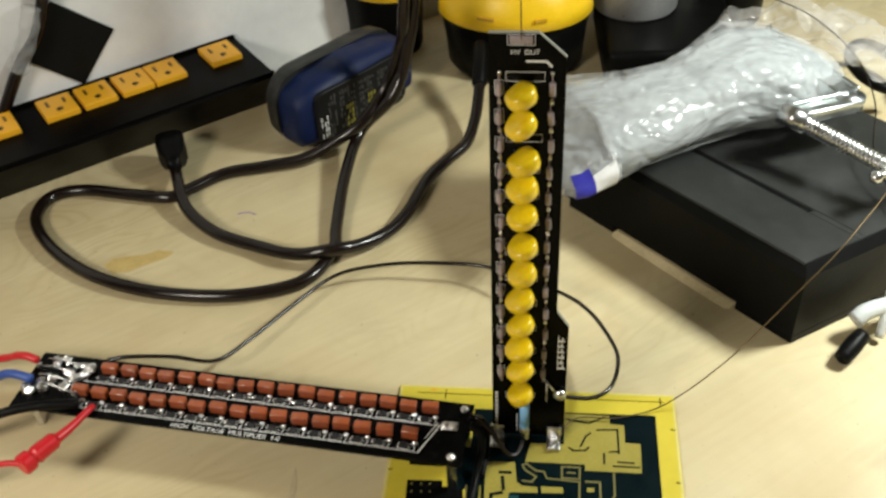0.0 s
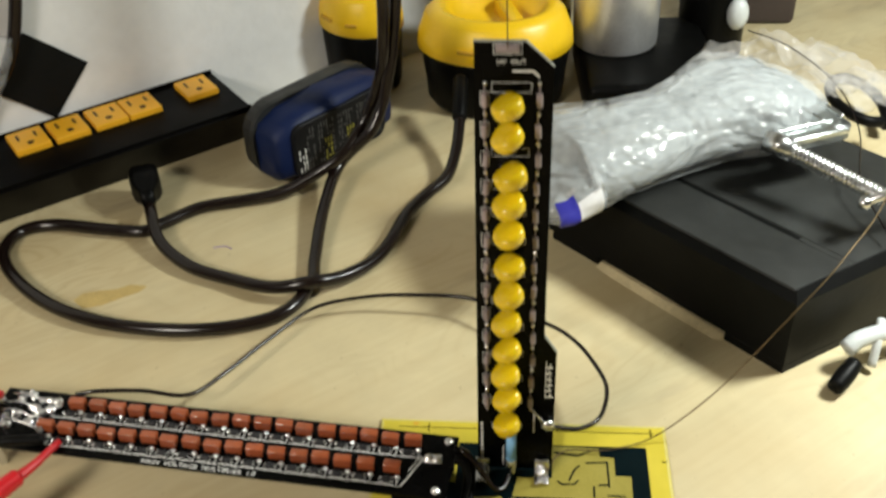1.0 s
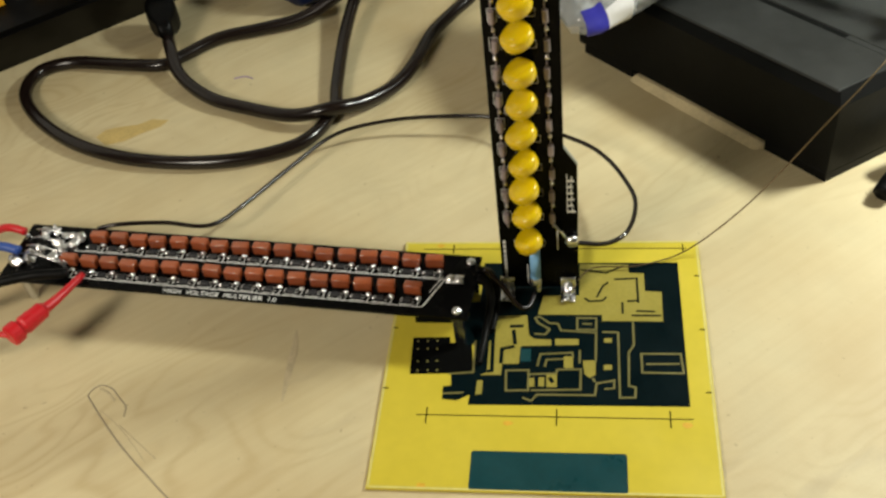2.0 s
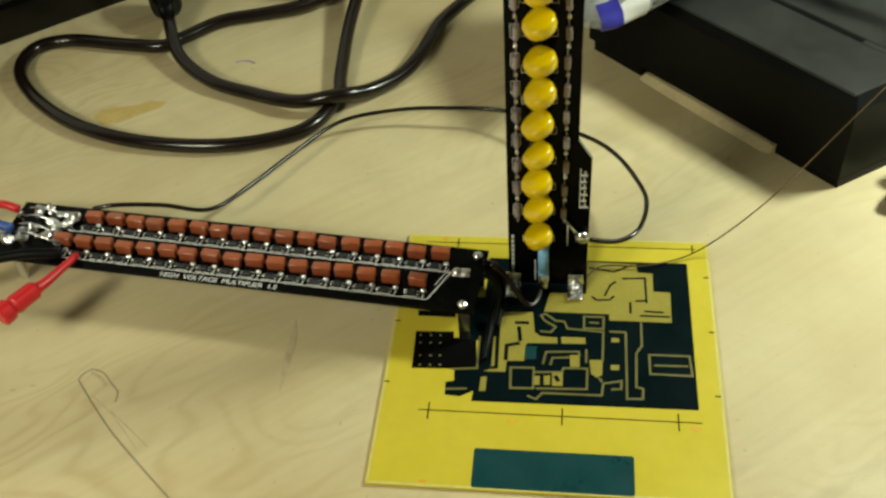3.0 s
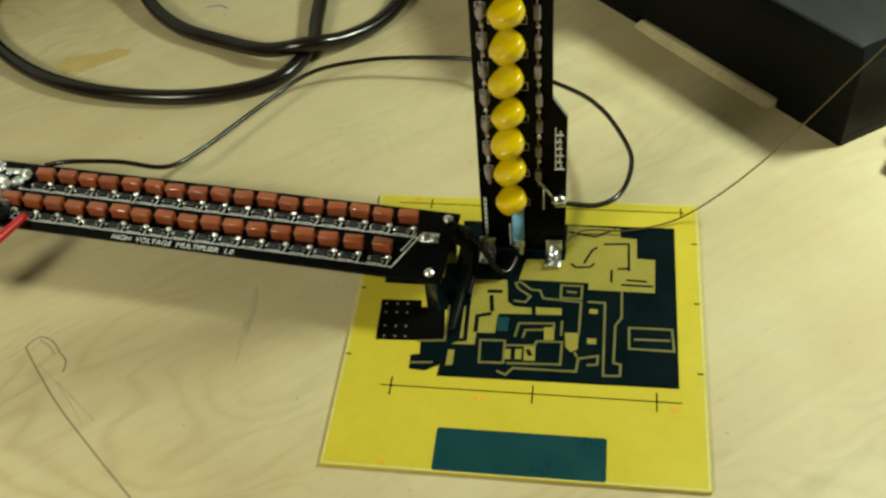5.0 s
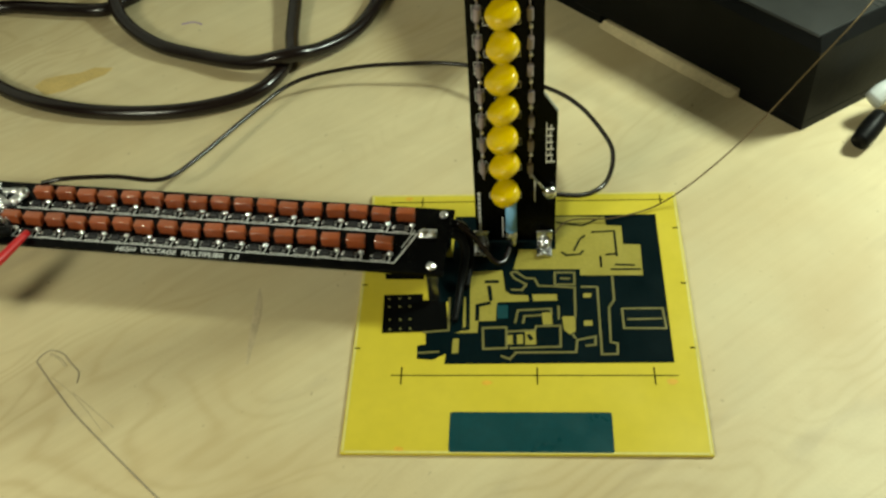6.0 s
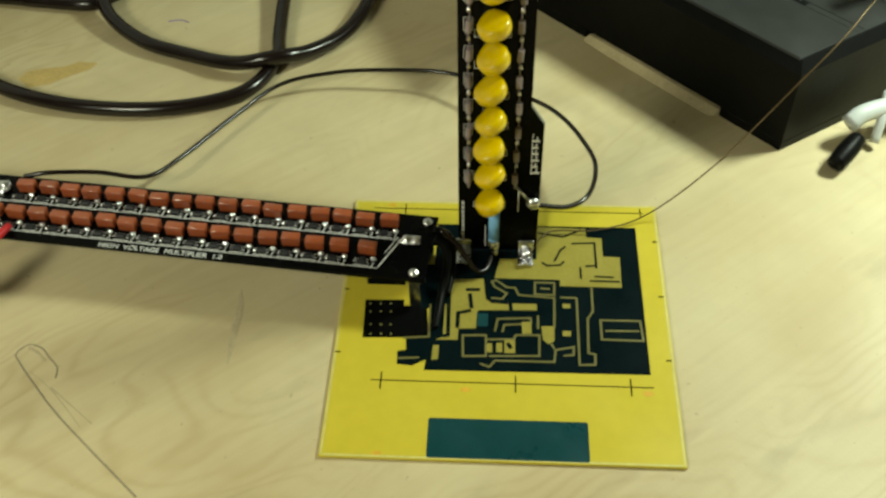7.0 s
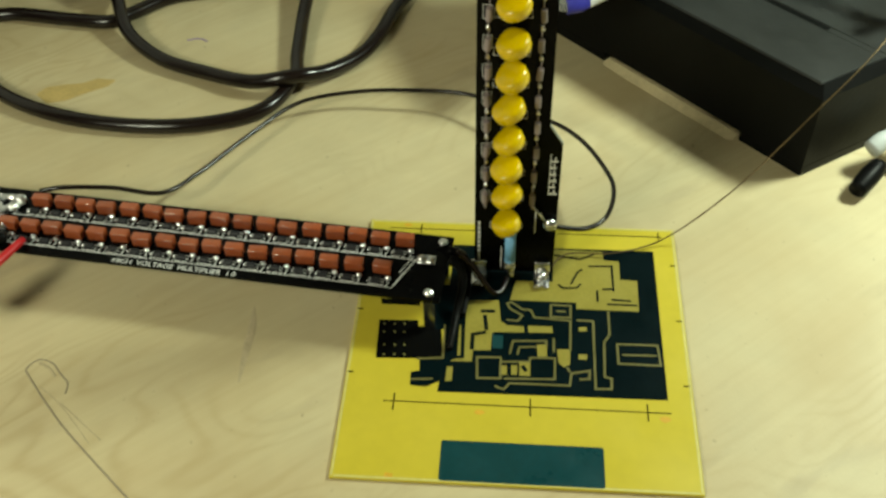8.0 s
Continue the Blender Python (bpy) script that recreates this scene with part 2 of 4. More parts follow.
def smooth_path(points, steps=8):
    p = [Vector(v) for v in points]
    p = [2 * p[0] - p[1]] + p + [2 * p[-1] - p[-2]]
    out = []
    for i in range(1, len(p) - 2):
        for k in range(steps):
            t = k / steps
            out.append(0.5 * (2 * p[i] + (p[i + 1] - p[i - 1]) * t + (2 * p[i - 1] - 5 * p[i] + 4 * p[i + 1] - p[i + 2]) * t * t
                              + (3 * p[i] - p[i - 1] - 3 * p[i + 1] + p[i + 2]) * t ** 3))
    out.append(p[-2])
    return out


def add_tube(bm, points, r, n=10, steps=8):
    path = smooth_path(points, steps)
    up, rings = Vector((0, 0, 1)), []
    for i, c in enumerate(path):
        d = (path[min(i + 1, len(path) - 1)] - path[max(i - 1, 0)]).normalized()
        side = d.cross(up)
        if side.length < 1e-3:
            side = d.cross(Vector((1, 0, 0)))
        side.normalize()
        over = side.cross(d).normalized()
        rad = r(i / (len(path) - 1)) if callable(r) else r
        rings.append([bm.verts.new(c + rad * (math.cos(a) * side + math.sin(a) * over)) for a in (2 * math.pi * k / n for k in range(n))])
    for a, b in zip(rings, rings[1:]):
        for k in range(n):
            bm.faces.new((a[k], a[(k + 1) % n], b[(k + 1) % n], b[k]))
    bm.faces.new(rings[0][::-1])
    bm.faces.new(rings[-1])


def add_loft(bm, rings, close=True):
    vs = [[bm.verts.new(p) for p in ring] for ring in rings]
    n = len(vs[0])
    for a, b in zip(vs, vs[1:]):
        for k in range(n):
            bm.faces.new((a[k], a[(k + 1) % n], b[(k + 1) % n], b[k]))
    if close:
        bm.faces.new(vs[0][::-1])
        bm.faces.new(vs[-1])


def rounded(w, h, r, n=5, power=None):
    """Outline of a rounded rectangle round 0, 0."""
    out = []
    for cx, cy, a0 in ((w / 2 - r, h / 2 - r, 0), (-w / 2 + r, h / 2 - r, 90), (-w / 2 + r, -h / 2 + r, 180), (w / 2 - r, -h / 2 + r, 270)):
        for k in range(n + 1):
            a = radians(a0 + 90 * k / n)
            out.append((cx + r * math.cos(a), cy + r * math.sin(a)))
    return out


def add_line(bm, points, width, z, height=0.0001):
    """Flat printed line through points of a plane at z, mitred at its corners."""
    p = [Vector(q) for q in points]
    closed = len(p) > 2 and (p[0] - p[-1]).length < 1e-5
    if closed:
        p = p[:-1]
    n, rims = len(p), []
    for i, c in enumerate(p):
        a = (c - p[i - 1]).normalized() if i or closed else None
        b = (p[(i + 1) % n] - c).normalized() if i < n - 1 or closed else None
        a, b = a or b, b or a
        d = (a + b).normalized() if (a + b).length > 1e-3 else a
        side = Vector((-d.y, d.x))
        wide = width / 2 / max(0.5, abs(side.dot(Vector((-a.y, a.x)))))
        rims.append([bm.verts.new((c.x + k * side.x * wide, c.y + k * side.y * wide, z + h)) for k, h in ((1, -height / 2), (1, height / 2), (-1, height / 2), (-1, -height / 2))])
    for i in range(n if closed else n - 1):
        u, v = rims[i], rims[(i + 1) % n]
        for k in range(4):
            bm.faces.new((u[k], u[(k + 1) % 4], v[(k + 1) % 4], v[k]))
    if not closed:
        bm.faces.new(rims[0])
        bm.faces.new(rims[-1][::-1])


def text_mesh(body, size):
    cu = bpy.data.curves.new("lettering", "FONT")
    cu.body, cu.size, cu.extrude = body, size, 0.00004
    ob = bpy.data.objects.new("lettering", cu)
    scene.collection.objects.link(ob)
    deps = bpy.context.evaluated_depsgraph_get()
    me = bpy.data.meshes.new_from_object(ob.evaluated_get(deps))
    bpy.data.objects.remove(ob)
    return me


# ---- setting ----
WALL_N = Vector((-0.632, 0.775, 0)).normalized()
WALL_D = Vector((0.775, 0.632, 0)).normalized()
WALL_OFF = 0.537


def wp(u, n, z):
    """A point by its run along the long wall, its distance towards it, and its height."""
    return WALL_D * u + WALL_N * n + Vector((0, 0, z))


WALL_M = Matrix(((WALL_D.x, WALL_N.x, 0), (WALL_D.y, WALL_N.y, 0), (0, 0, 1))).to_4x4()


def wall_box(name, u0, u1, n0, n1, z0, z1, mat):
    bm = bmesh.new()
    add_box(bm, ((u0 + u1) / 2, (n0 + n1) / 2, (z0 + z1) / 2), (u1 - u0, n1 - n0, z1 - z0), None)
    ob = part(name, bm, mat)
    ob.matrix_world = WALL_M
    return tagged(ob, kind="structure")


tagged(wall_box("wall_north", -3.0, 3.0, WALL_OFF, WALL_OFF + 0.12, -0.75, 1.95, WALL), "light grey painted wall with rough brushed texture", "wall")
tagged(wall_box("wall_south", -3.0, 3.0, -3.12, -3.0, -0.75, 1.95, WALL), "light grey painted wall", "wall")
tagged(wall_box("wall_west", -3.12, -3.0, -3.0, WALL_OFF + 0.12, -0.75, 1.95, WALL), "light grey painted wall", "wall")
tagged(wall_box("wall_east", 3.0, 3.12, -3.0, WALL_OFF + 0.12, -0.75, 1.95, WALL), "light grey painted wall", "wall")
tagged(wall_box("floor", -3.12, 3.12, -3.12, WALL_OFF + 0.12, -0.85, -0.75, FLOORMAT), "grey workshop floor", "floor")
tagged(wall_box("ceiling", -3.12, 3.12, -3.12, WALL_OFF + 0.12, 1.95, 2.05, CEIL), "off-white ceiling", "ceiling")

# workbench: one plywood top on legs
bench = root("workbench")
bm = bmesh.new()
add_box(bm, (0, (WALL_OFF - 0.004 - 0.75) / 2, -0.0125), (2.6, WALL_OFF - 0.004 + 0.75, 0.025), None, 0.002, 1)
top = part("bench_top", bm, PLY, bench, "pale plywood top with grain and stains")
top.matrix_basis = WALL_M
for u in (-1.2, 1.2):
    for n in (-0.65, 0.43):
        bm = bmesh.new()
        add_box(bm, (u, n, -0.3875), (0.07, 0.07, 0.725), None, 0.003, 1)
        part("leg", bm, PLY, bench).matrix_basis = WALL_M
tagged(bench, "pale plywood workbench top, stained and scratched", "workbench")

# marks on the bench
bm = bmesh.new()
add_prism(bm, [(-0.286, 0.247), (-0.277, 0.239), (-0.266, 0.243), (-0.257, 0.250), (-0.246, 0.257), (-0.243, 0.263), (-0.254, 0.264), (-0.262, 0.259), (-0.273, 0.257), (-0.282, 0.254)], 0.0, 0.0002)
tagged(part("stain", bm, STAIN), "yellow-brown glue stain on the plywood", "stain")
bm = bmesh.new()
add_tube(bm, [(-0.210, 0.3055, 0), (-0.203, 0.3075, 0), (-0.197, 0.305, 0)], 0.0006, 6)
tagged(part("pen_mark", bm, PURPLE), "short purple pen stroke on the plywood", "mark")
bm = bmesh.new()
add_tube(bm, [(-0.148, -0.021, 0), (-0.182, 0.008, 0), (-0.199, 0.0235, 0), (-0.218, 0.044, 0), (-0.221, 0.049, 0), (-0.217, 0.054, 0), (-0.2105, 0.0525, 0), (-0.205, 0.047, 0), (-0.200, 0.042, 0), (-0.199, 0.036, 0)], 0.0004, 6)
tagged(part("pencil_line", bm, PENCIL), "looping pencil scribble on the plywood", "mark")
bm = bmesh.new()
for run, r in (([(-0.212, 0.0395, 0), (-0.2005, 0.031, 0), (-0.190, 0.021, 0), (-0.1805, 0.011, 0)], 0.0007), ([(-0.2165, 0.0525, 0), (-0.211, 0.0495, 0), (-0.2065, 0.045, 0)], 0.0022), ([(-0.1995, 0.031, 0), (-0.189, 0.023, 0), (-0.176, 0.013, 0)], 0.0009)):
    add_tube(bm, [(x, y, -0.85 * r) for x, y, z in run], r, 8)
tagged(part("pencil_smear", bm, SMEAR), "faint smeared pencil strokes on the plywood", "mark")

for run in ([(-0.1251, 0.0905, 0), (-0.1236, 0.0791, 0), (-0.1237, 0.0640, 0), (-0.1235, 0.0464, 0)], [(-0.2032, 0.1546, 0), (-0.1932, 0.1507, 0), (-0.1847, 0.1406, 0)]):
    bm = bmesh.new()
    add_tube(bm, run, lambda t: 0.0004 + 0.0016 * math.sin(math.pi * t), 6)
    bmesh.ops.scale(bm, vec=(1, 1, 0.1), verts=bm.verts[:])
    tagged(part("scuff", bm, SCUFF), "faint brown scuff line on the plywood", "mark", "scuffs on the bench")

# etched pattern of the yellow board, in millimetres from its front edge
AREA = [(-33.0, 135.0), (65.1, 135.3), (65.1, 46.0), (-34.9, 45.2), (-34.3, 50.9), (-40.3, 47.5), (-47.1, 48.1), (-47.4, 55.3), (-43.6, 56.1), (-44.1, 62.5), (-33.6, 63.7), (-33.9, 79.7), (-33.8, 100.5), (-33.0, 122.6)]
OUTLETS = [-0.0830, -0.0396, -0.0110, 0.0179, 0.0440, 0.0899]

# ---- yellow circuit board ----
W6 = 0.1524
pcb = root("circuit_board")
tagged(pcb, "yellow square circuit board with dark green etched pattern on bench", "circuit board")
bm = bmesh.new()
add_box(bm, (0, 0.0755, 0.0008), (W6, 0.151, 0.0016), None, 0.0003, 1)
part("laminate", bm, LAMINATE, pcb, "bright yellow laminate sheet")
for x, y, sx, sy in ((-W6 / 2 + 0.0009, 0.0755, 0.0010, 0.1495), (W6 / 2 - 0.0009, 0.0755, 0.0010, 0.1495), (0, 0.0009, W6 - 0.0036, 0.0010), (0, 0.1501, W6 - 0.0036, 0.0010)):
    bm = bmesh.new()
    add_box(bm, (x, y, 0.00161), (sx, sy, 0.00006))
    part("pale_border", bm, PALEEDGE, pcb, "pale sawn border")
ZB = 0.00165
mm = lambda pts: [(x / 1000, y / 1000) for x, y in pts]
bm = bmesh.new()
o = rounded(0.0678, 0.0195, 0.0012)
add_prism(bm, [(x + 0.0026, y + 0.0107) for x, y in o], 0.0016, ZB)
part("resist_block", bm, GREEN, pcb, "plain teal green block")


def flat(name, outline, mat, z, label=""):
    bm = bmesh.new()
    add_prism(bm, mm(outline), 0.0016, z)
    return part(name, bm, mat, pcb, label)


def printed(name, line, width, mat, z):
    bm = bmesh.new()
    add_line(bm, mm(line), width, z)
    return part(name, bm, mat, pcb)


flat("resist_area", AREA, DARKGREEN, ZB, "dark green etched ground area")
LEVEL = [ZB + 0.00004]


def level():
    """Each printed piece lies a hair above the one before it."""
    LEVEL[0] += 0.000004
    return LEVEL[0]


# partly resist, partly the shadow and wires beside the standoff painted as dark green
flat("resist_patch", [(-43.0, 80.5), (-33.2, 80.5), (-32.5, 108.0), (-38.0, 108.0), (-38.4, 99.0), (-42.0, 98.6)], DARKGREEN, ZB + 0.00003, "dark green etched strip, also painted in for shadow beside the standoff")
flat("bare_island", [(16.1, 134.4), (40.3, 133.7), (40.6, 128.1), (48.0, 127.6), (48.0, 115.6), (56.1, 115.2), (55.8, 95.9), (26.7, 96.0), (26.8, 99.9), (-4.3, 100.0), (-1.9, 112.5), (15.8, 112.7)], ETCHED, level(), "bare etched field")
flat("resist_patch", [(-64.7, 84.7), (-46.5, 85.3), (-46.2, 81.4), (-35.6, 82.1), (-33.7, 64.1), (-45.6, 63.0), (-63.9, 62.4)], INK, ZB + 0.00002, "near-black patch")
flat("resist_patch", [(-65.3, 98.0), (-46.7, 97.7), (-46.5, 94.3), (-64.7, 94.5)], INK, ZB + 0.00002, "near-black patch")
flat("bare_island", [(-24.7, 98.8), (-9.6, 99.5), (-8.2, 86.6), (2.3, 84.6), (15.5, 84.7), (15.7, 80.9), (-12.1, 79.3), (-12.4, 69.3), (-20.3, 69.0), (-20.6, 62.5), (-30.6, 62.2), (-27.3, 64.0), (-27.3, 83.2), (-24.5, 83.7)], ETCHED, level(), "")
flat("bare_island", [(0.7, 63.2), (5.5, 63.4), (5.6, 55.9), (0.8, 55.7)], ETCHED, level(), "")
flat("bare_island", [(-7.3, 60.9), (-0.2, 61.5), (-0.2, 56.2), (-7.0, 55.9)], ETCHED, level(), "")
flat("bare_island", [(-31.5, 59.1), (-28.8, 59.2), (-28.9, 51.4), (-31.8, 50.8)], ETCHED, level(), "")
flat("bare_island", [(27.6, 85.1), (31.2, 85.2), (31.2, 82.7), (27.6, 82.6)], ETCHED, level(), "")
flat("bare_island", [(27.2, 69.1), (31.0, 69.2), (30.9, 66.3), (27.1, 66.2)], ETCHED, level(), "")
flat("bare_island", [(8.5, 73.8), (12.9, 74.0), (13.1, 67.1), (8.8, 66.9)], ETCHED, level(), "")
flat("bare_island", [(17.5, 71.5), (23.5, 71.7), (23.3, 63.2), (20.6, 61.4), (18.2, 63.8)], ETCHED, level(), "")
printed("bare_trace", [(-3.7, 67.9), (-2.4, 75.2), (12.6, 76.1), (12.9, 73.1)], 0.0010, TRACE, level())
printed("bare_trace", [(-0.3, 67.5), (0.6, 71.8), (8.5, 72.4)], 0.0010, TRACE, level())
printed("bare_trace", [(-18.3, 65.1), (-7.7, 65.5), (-7.5, 53.8), (-17.8, 53.4), (-18.3, 65.1)], 0.0010, TRACE, level())
printed("bare_trace", [(-7.4, 63.0), (5.1, 63.7), (5.8, 66.0), (16.6, 66.3), (16.4, 54.6), (-6.1, 53.8)], 0.0010, TRACE, level())
printed("bare_trace", [(-10.0, 49.6), (-6.0, 47.8), (-3.4, 51.4), (23.0, 51.5), (23.8, 58.2), (31.9, 60.1), (31.7, 55.6), (27.3, 55.1)], 0.0010, TRACE, level())
printed("bare_trace", [(-5.7, 87.6), (-0.5, 87.2), (1.6, 90.6), (-4.1, 94.6), (-5.6, 97.7), (-3.5, 98.7), (1.5, 94.4), (5.5, 94.2), (7.2, 89.8), (23.9, 88.6), (23.5, 70.9)], 0.0010, TRACE, level())
printed("bare_trace", [(14.9, 97.8), (24.1, 97.8), (23.9, 90.4), (14.8, 90.5), (14.9, 97.8)], 0.0010, TRACE, level())
printed("bare_trace", [(17.3, 94.2), (21.9, 94.0)], 0.0010, TRACE, level())
printed("bare_trace", [(34.3, 88.9), (34.2, 50.3), (41.1, 50.6), (41.4, 56.3), (38.4, 57.0), (38.9, 76.6), (41.5, 81.1), (41.5, 95.6)], 0.0010, TRACE, level())
printed("bare_trace", [(26.7, 89.0), (34.3, 88.9)], 0.0010, TRACE, level())
printed("bare_trace", [(44.7, 75.9), (62.8, 76.0), (63.5, 64.6), (44.8, 64.8), (44.7, 75.9)], 0.0010, TRACE, level())
printed("bare_trace", [(46.7, 69.8), (61.9, 70.1)], 0.0010, TRACE, level())
printed("bare_trace", [(-45.3, 62.7), (-33.7, 63.8), (-33.9, 83.0)], 0.0010, TRACE, level())
printed("bare_trace", [(-47.1, 51.2), (-37.4, 51.9)], 0.0010, TRACE, level())
printed("bare_trace", [(21.9, 61.4), (23.2, 59.0)], 0.0010, TRACE, level())
printed("bare_trace", [(16.1, 77.6), (16.0, 69.7)], 0.0010, TRACE, level())
printed("resist_trace", [(-25.8, 98.0), (-25.0, 64.9), (-27.3, 64.3)], 0.0018, DARKGREEN, level())
printed("resist_trace", [(-17.8, 92.3), (-11.1, 92.5)], 0.0018, DARKGREEN, level())
printed("resist_trace", [(-15.8, 90.0), (-14.7, 81.0)], 0.0018, DARKGREEN, level())
printed("resist_trace", [(-14.9, 79.7), (-20.9, 78.1), (-20.9, 69.3)], 0.0018, DARKGREEN, level())
printed("resist_trace", [(-7.7, 97.6), (-7.3, 87.5), (-5.1, 85.4), (2.3, 85.0)], 0.0018, DARKGREEN, level())
printed("resist_trace", [(3.0, 87.9), (3.7, 79.8)], 0.0018, DARKGREEN, level())
printed("resist_trace", [(-11.4, 79.0), (15.4, 79.9)], 0.0018, DARKGREEN, level())
printed("resist_trace", [(2.1, 61.3), (3.8, 58.3)], 0.0018, DARKGREEN, level())
printed("resist_trace", [(-3.9, 61.4), (-3.8, 56.0)], 0.0018, DARKGREEN, level())
printed("resist_trace", [(36.9, 52.9), (38.1, 51.6)], 0.0018, DARKGREEN, level())
printed("resist_trace", [(18.4, 110.8), (20.8, 108.6), (27.2, 109.2), (29.0, 111.6)], 0.0010, DARKGREEN, level())
printed("resist_trace", [(24.4, 111.4), (27.5, 118.9), (30.1, 121.4)], 0.0010, DARKGREEN, level())
printed("resist_trace", [(33.1, 123.5), (44.3, 124.2), (44.5, 107.8)], 0.0010, DARKGREEN, level())
printed("resist_trace", [(36.8, 108.0), (36.8, 100.8)], 0.0010, DARKGREEN, level())
printed("resist_trace", [(39.3, 108.8), (45.0, 109.4)], 0.0010, DARKGREEN, level())
printed("resist_trace", [(43.3, 102.5), (52.4, 102.1)], 0.0010, DARKGREEN, level())
printed("resist_trace", [(41.0, 99.6), (55.1, 99.5)], 0.0010, DARKGREEN, level())
printed("resist_trace", [(16.7, 130.2), (29.2, 127.9), (38.1, 132.9)], 0.0010, DARKGREEN, level())
flat("resist_pad", [(-12.1, 78.9), (-6.9, 79.1), (-7.0, 70.7), (-11.8, 70.5)], GREEN, level(), "teal green pad")
for x, y in [(-62.1, 82.4), (-61.7, 77.6), (-60.9, 70.1), (-60.4, 64.5), (-57.2, 82.6), (-56.8, 77.8), (-56.1, 70.2), (-55.6, 64.7), (-52.6, 82.8), (-52.2, 77.9), (-51.6, 70.4), (-51.1, 64.9)]:
    bm = bmesh.new()
    add_cyl(bm, (x / 1000, y / 1000, ZB), (x / 1000, y / 1000, ZB + 0.0001), 0.0006, n=8)
    part("drill_mark", bm, TRACE, pcb)
printed("register_line", [(-58, 39.2), (66, 39.2)], 0.0005, INK, 0.00163)
printed("register_line", [(-66, 145.4), (70, 145.4)], 0.0005, INK, 0.00163)
for x in (-53.4, 5.8, 56.0):
    printed("tick", [(x, 34.5), (x, 43.5)], 0.0006, INK, 0.00164)
for x in (-50, 68.3):
    printed("tick", [(x, 142), (x, 148.5)], 0.0006, INK, 0.00164)
for x in (-74.5, 73.5):
    for y in (54, 91, 126):
        printed("tick", [(x - 1, y), (x + 1.5, y)], 0.0007, INK, 0.00164)
for x, y in ((-16, 35.5), (63, 36), (-57, 148), (-52, 2.2)):
    flat("smudge", [(x + 2.6 * math.cos(a) * (0.6 + 0.5 * random.random()), y + 1.6 * math.sin(a) * (0.6 + 0.5 * random.random())) for a in (k * 0.785 for k in range(8))], ORANGE, 0.00163, "faint orange figure")

# ---- upright board with disc capacitors ----
VY = 0.117
tower = root("upright_board")
tagged(tower, "tall black board of yellow disc capacitors standing on yellow board", "circuit board")
bm = bmesh.new()
out = [(-0.022, 0.0035), (0.0155, 0.0035), (0.0155, 0.0835), (0.0095, 0.0935), (0.0095, 0.2305), (-0.0015, 0.241), (-0.0215, 0.241)]
add_prism(bm, out, 0, 0.0016)
board = part("board", bm, MASK, tower, "glossy black board with chamfered corners")
board.matrix_basis = Matrix.Translation((0, VY + 0.0016, 0)) @ Matrix.Rotation(radians(90), 4, "X")
for (x0, z0), (x1, z1) in (((-0.0215, 0.241), (-0.0015, 0.241)), ((-0.0015, 0.241), (0.0095, 0.2305)), ((0.0095, 0.0935), (0.0155, 0.0835))):
    d = Vector((x1 - x0, 0, z1 - z0))
    bm = bmesh.new()
    add_box(bm, ((x0 + x1) / 2, VY + 0.0008, (z0 + z1) / 2 + 0.0001), (d.length, 0.0017, 0.0004), Matrix.Rotation(-math.atan2(d.z, d.x), 4, "Y"))
    part("cut_edge", bm, EDGE, tower, "pale raw board edge")
FY = VY - 0.00005


def front_box(bm, x0, x1, z0, z1, t=0.0001):
    add_box(bm, ((x0 + x1) / 2, FY, (z0 + z1) / 2), (x1 - x0, t, z1 - z0))


def front_frame(bm, x0, x1, z0, z1, w=0.00022):
    front_box(bm, x0, x1, z0, z0 + w)
    front_box(bm, x0, x1, z1 - w, z1)
    front_box(bm, x0, x0 + w, z0 + w, z1 - w)
    front_box(bm, x1 - w, x1, z0 + w, z1 - w)


disc_z = [0.216, 0.2025, 0.184, 0.1705, 0.1555, 0.138, 0.1225, 0.1065, 0.090, 0.0745, 0.0595, 0.042]
def printed_frame(x0, x1, z0, z1):
    bm = bmesh.new()
    front_frame(bm, x0, x1, z0, z1)
    part("printed_frame", bm, SILK, tower)


def printed_bar(x0, x1, z0, z1):
    bm = bmesh.new()
    front_box(bm, x0, x1, z0, z1)
    part("printed_bar", bm, SILK, tower)


printed_frame(-0.0147, 0.0011, 0.2195, 0.2240)
printed_frame(-0.0147, 0.0005, 0.1905, 0.1945)
printed_frame(-0.0140, -0.0030, 0.2358, 0.2412 - 0.0006)
for z in disc_z[2:]:
    printed_frame(-0.0150, -0.0002, z - 0.0095, z - 0.0055)
printed_bar(-0.0065, 0.0015, 0.2283, 0.2292)
for k in range(6):
    printed_bar(0.0015 + 0.0004 * k, 0.0019 + 0.0004 * k, 0.2279 - 0.0004 * k, 0.2291 - 0.0004 * k)
printed_bar(0.0055, 0.0061, 0.030, 0.045)
printed_bar(-0.0095, -0.009, 0.006, 0.020)
for k in range(9):
    printed_bar(-0.0205, -0.0193, 0.010 + 0.003 * k, 0.0122 + 0.003 * k)
me = text_mesh("HV  OUT", 0.0029)
me.materials.append(SILK)
ob = shared("lettering", me, tower, Matrix.Translation((-0.0128, VY - 0.0001, 0.2318)) @ Matrix.Rotation(radians(90), 4, "X"))
bm = bmesh.new()
front_box(bm, 0.0106, 0.0110, 0.054, 0.078, 0.00012)
for k, w in enumerate((0.0036, 0.0026, 0.0030, 0.0026, 0.0024, 0.0030)):
    front_box(bm, 0.0110, 0.0110 + w, 0.0545 + 0.0038 * k, 0.0555 + 0.0038 * k, 0.00012)
    front_box(bm, 0.0110 + w * 0.5, 0.0116 + w * 0.5, 0.0545 + 0.0038 * k, 0.0575 + 0.0038 * k, 0.00013)
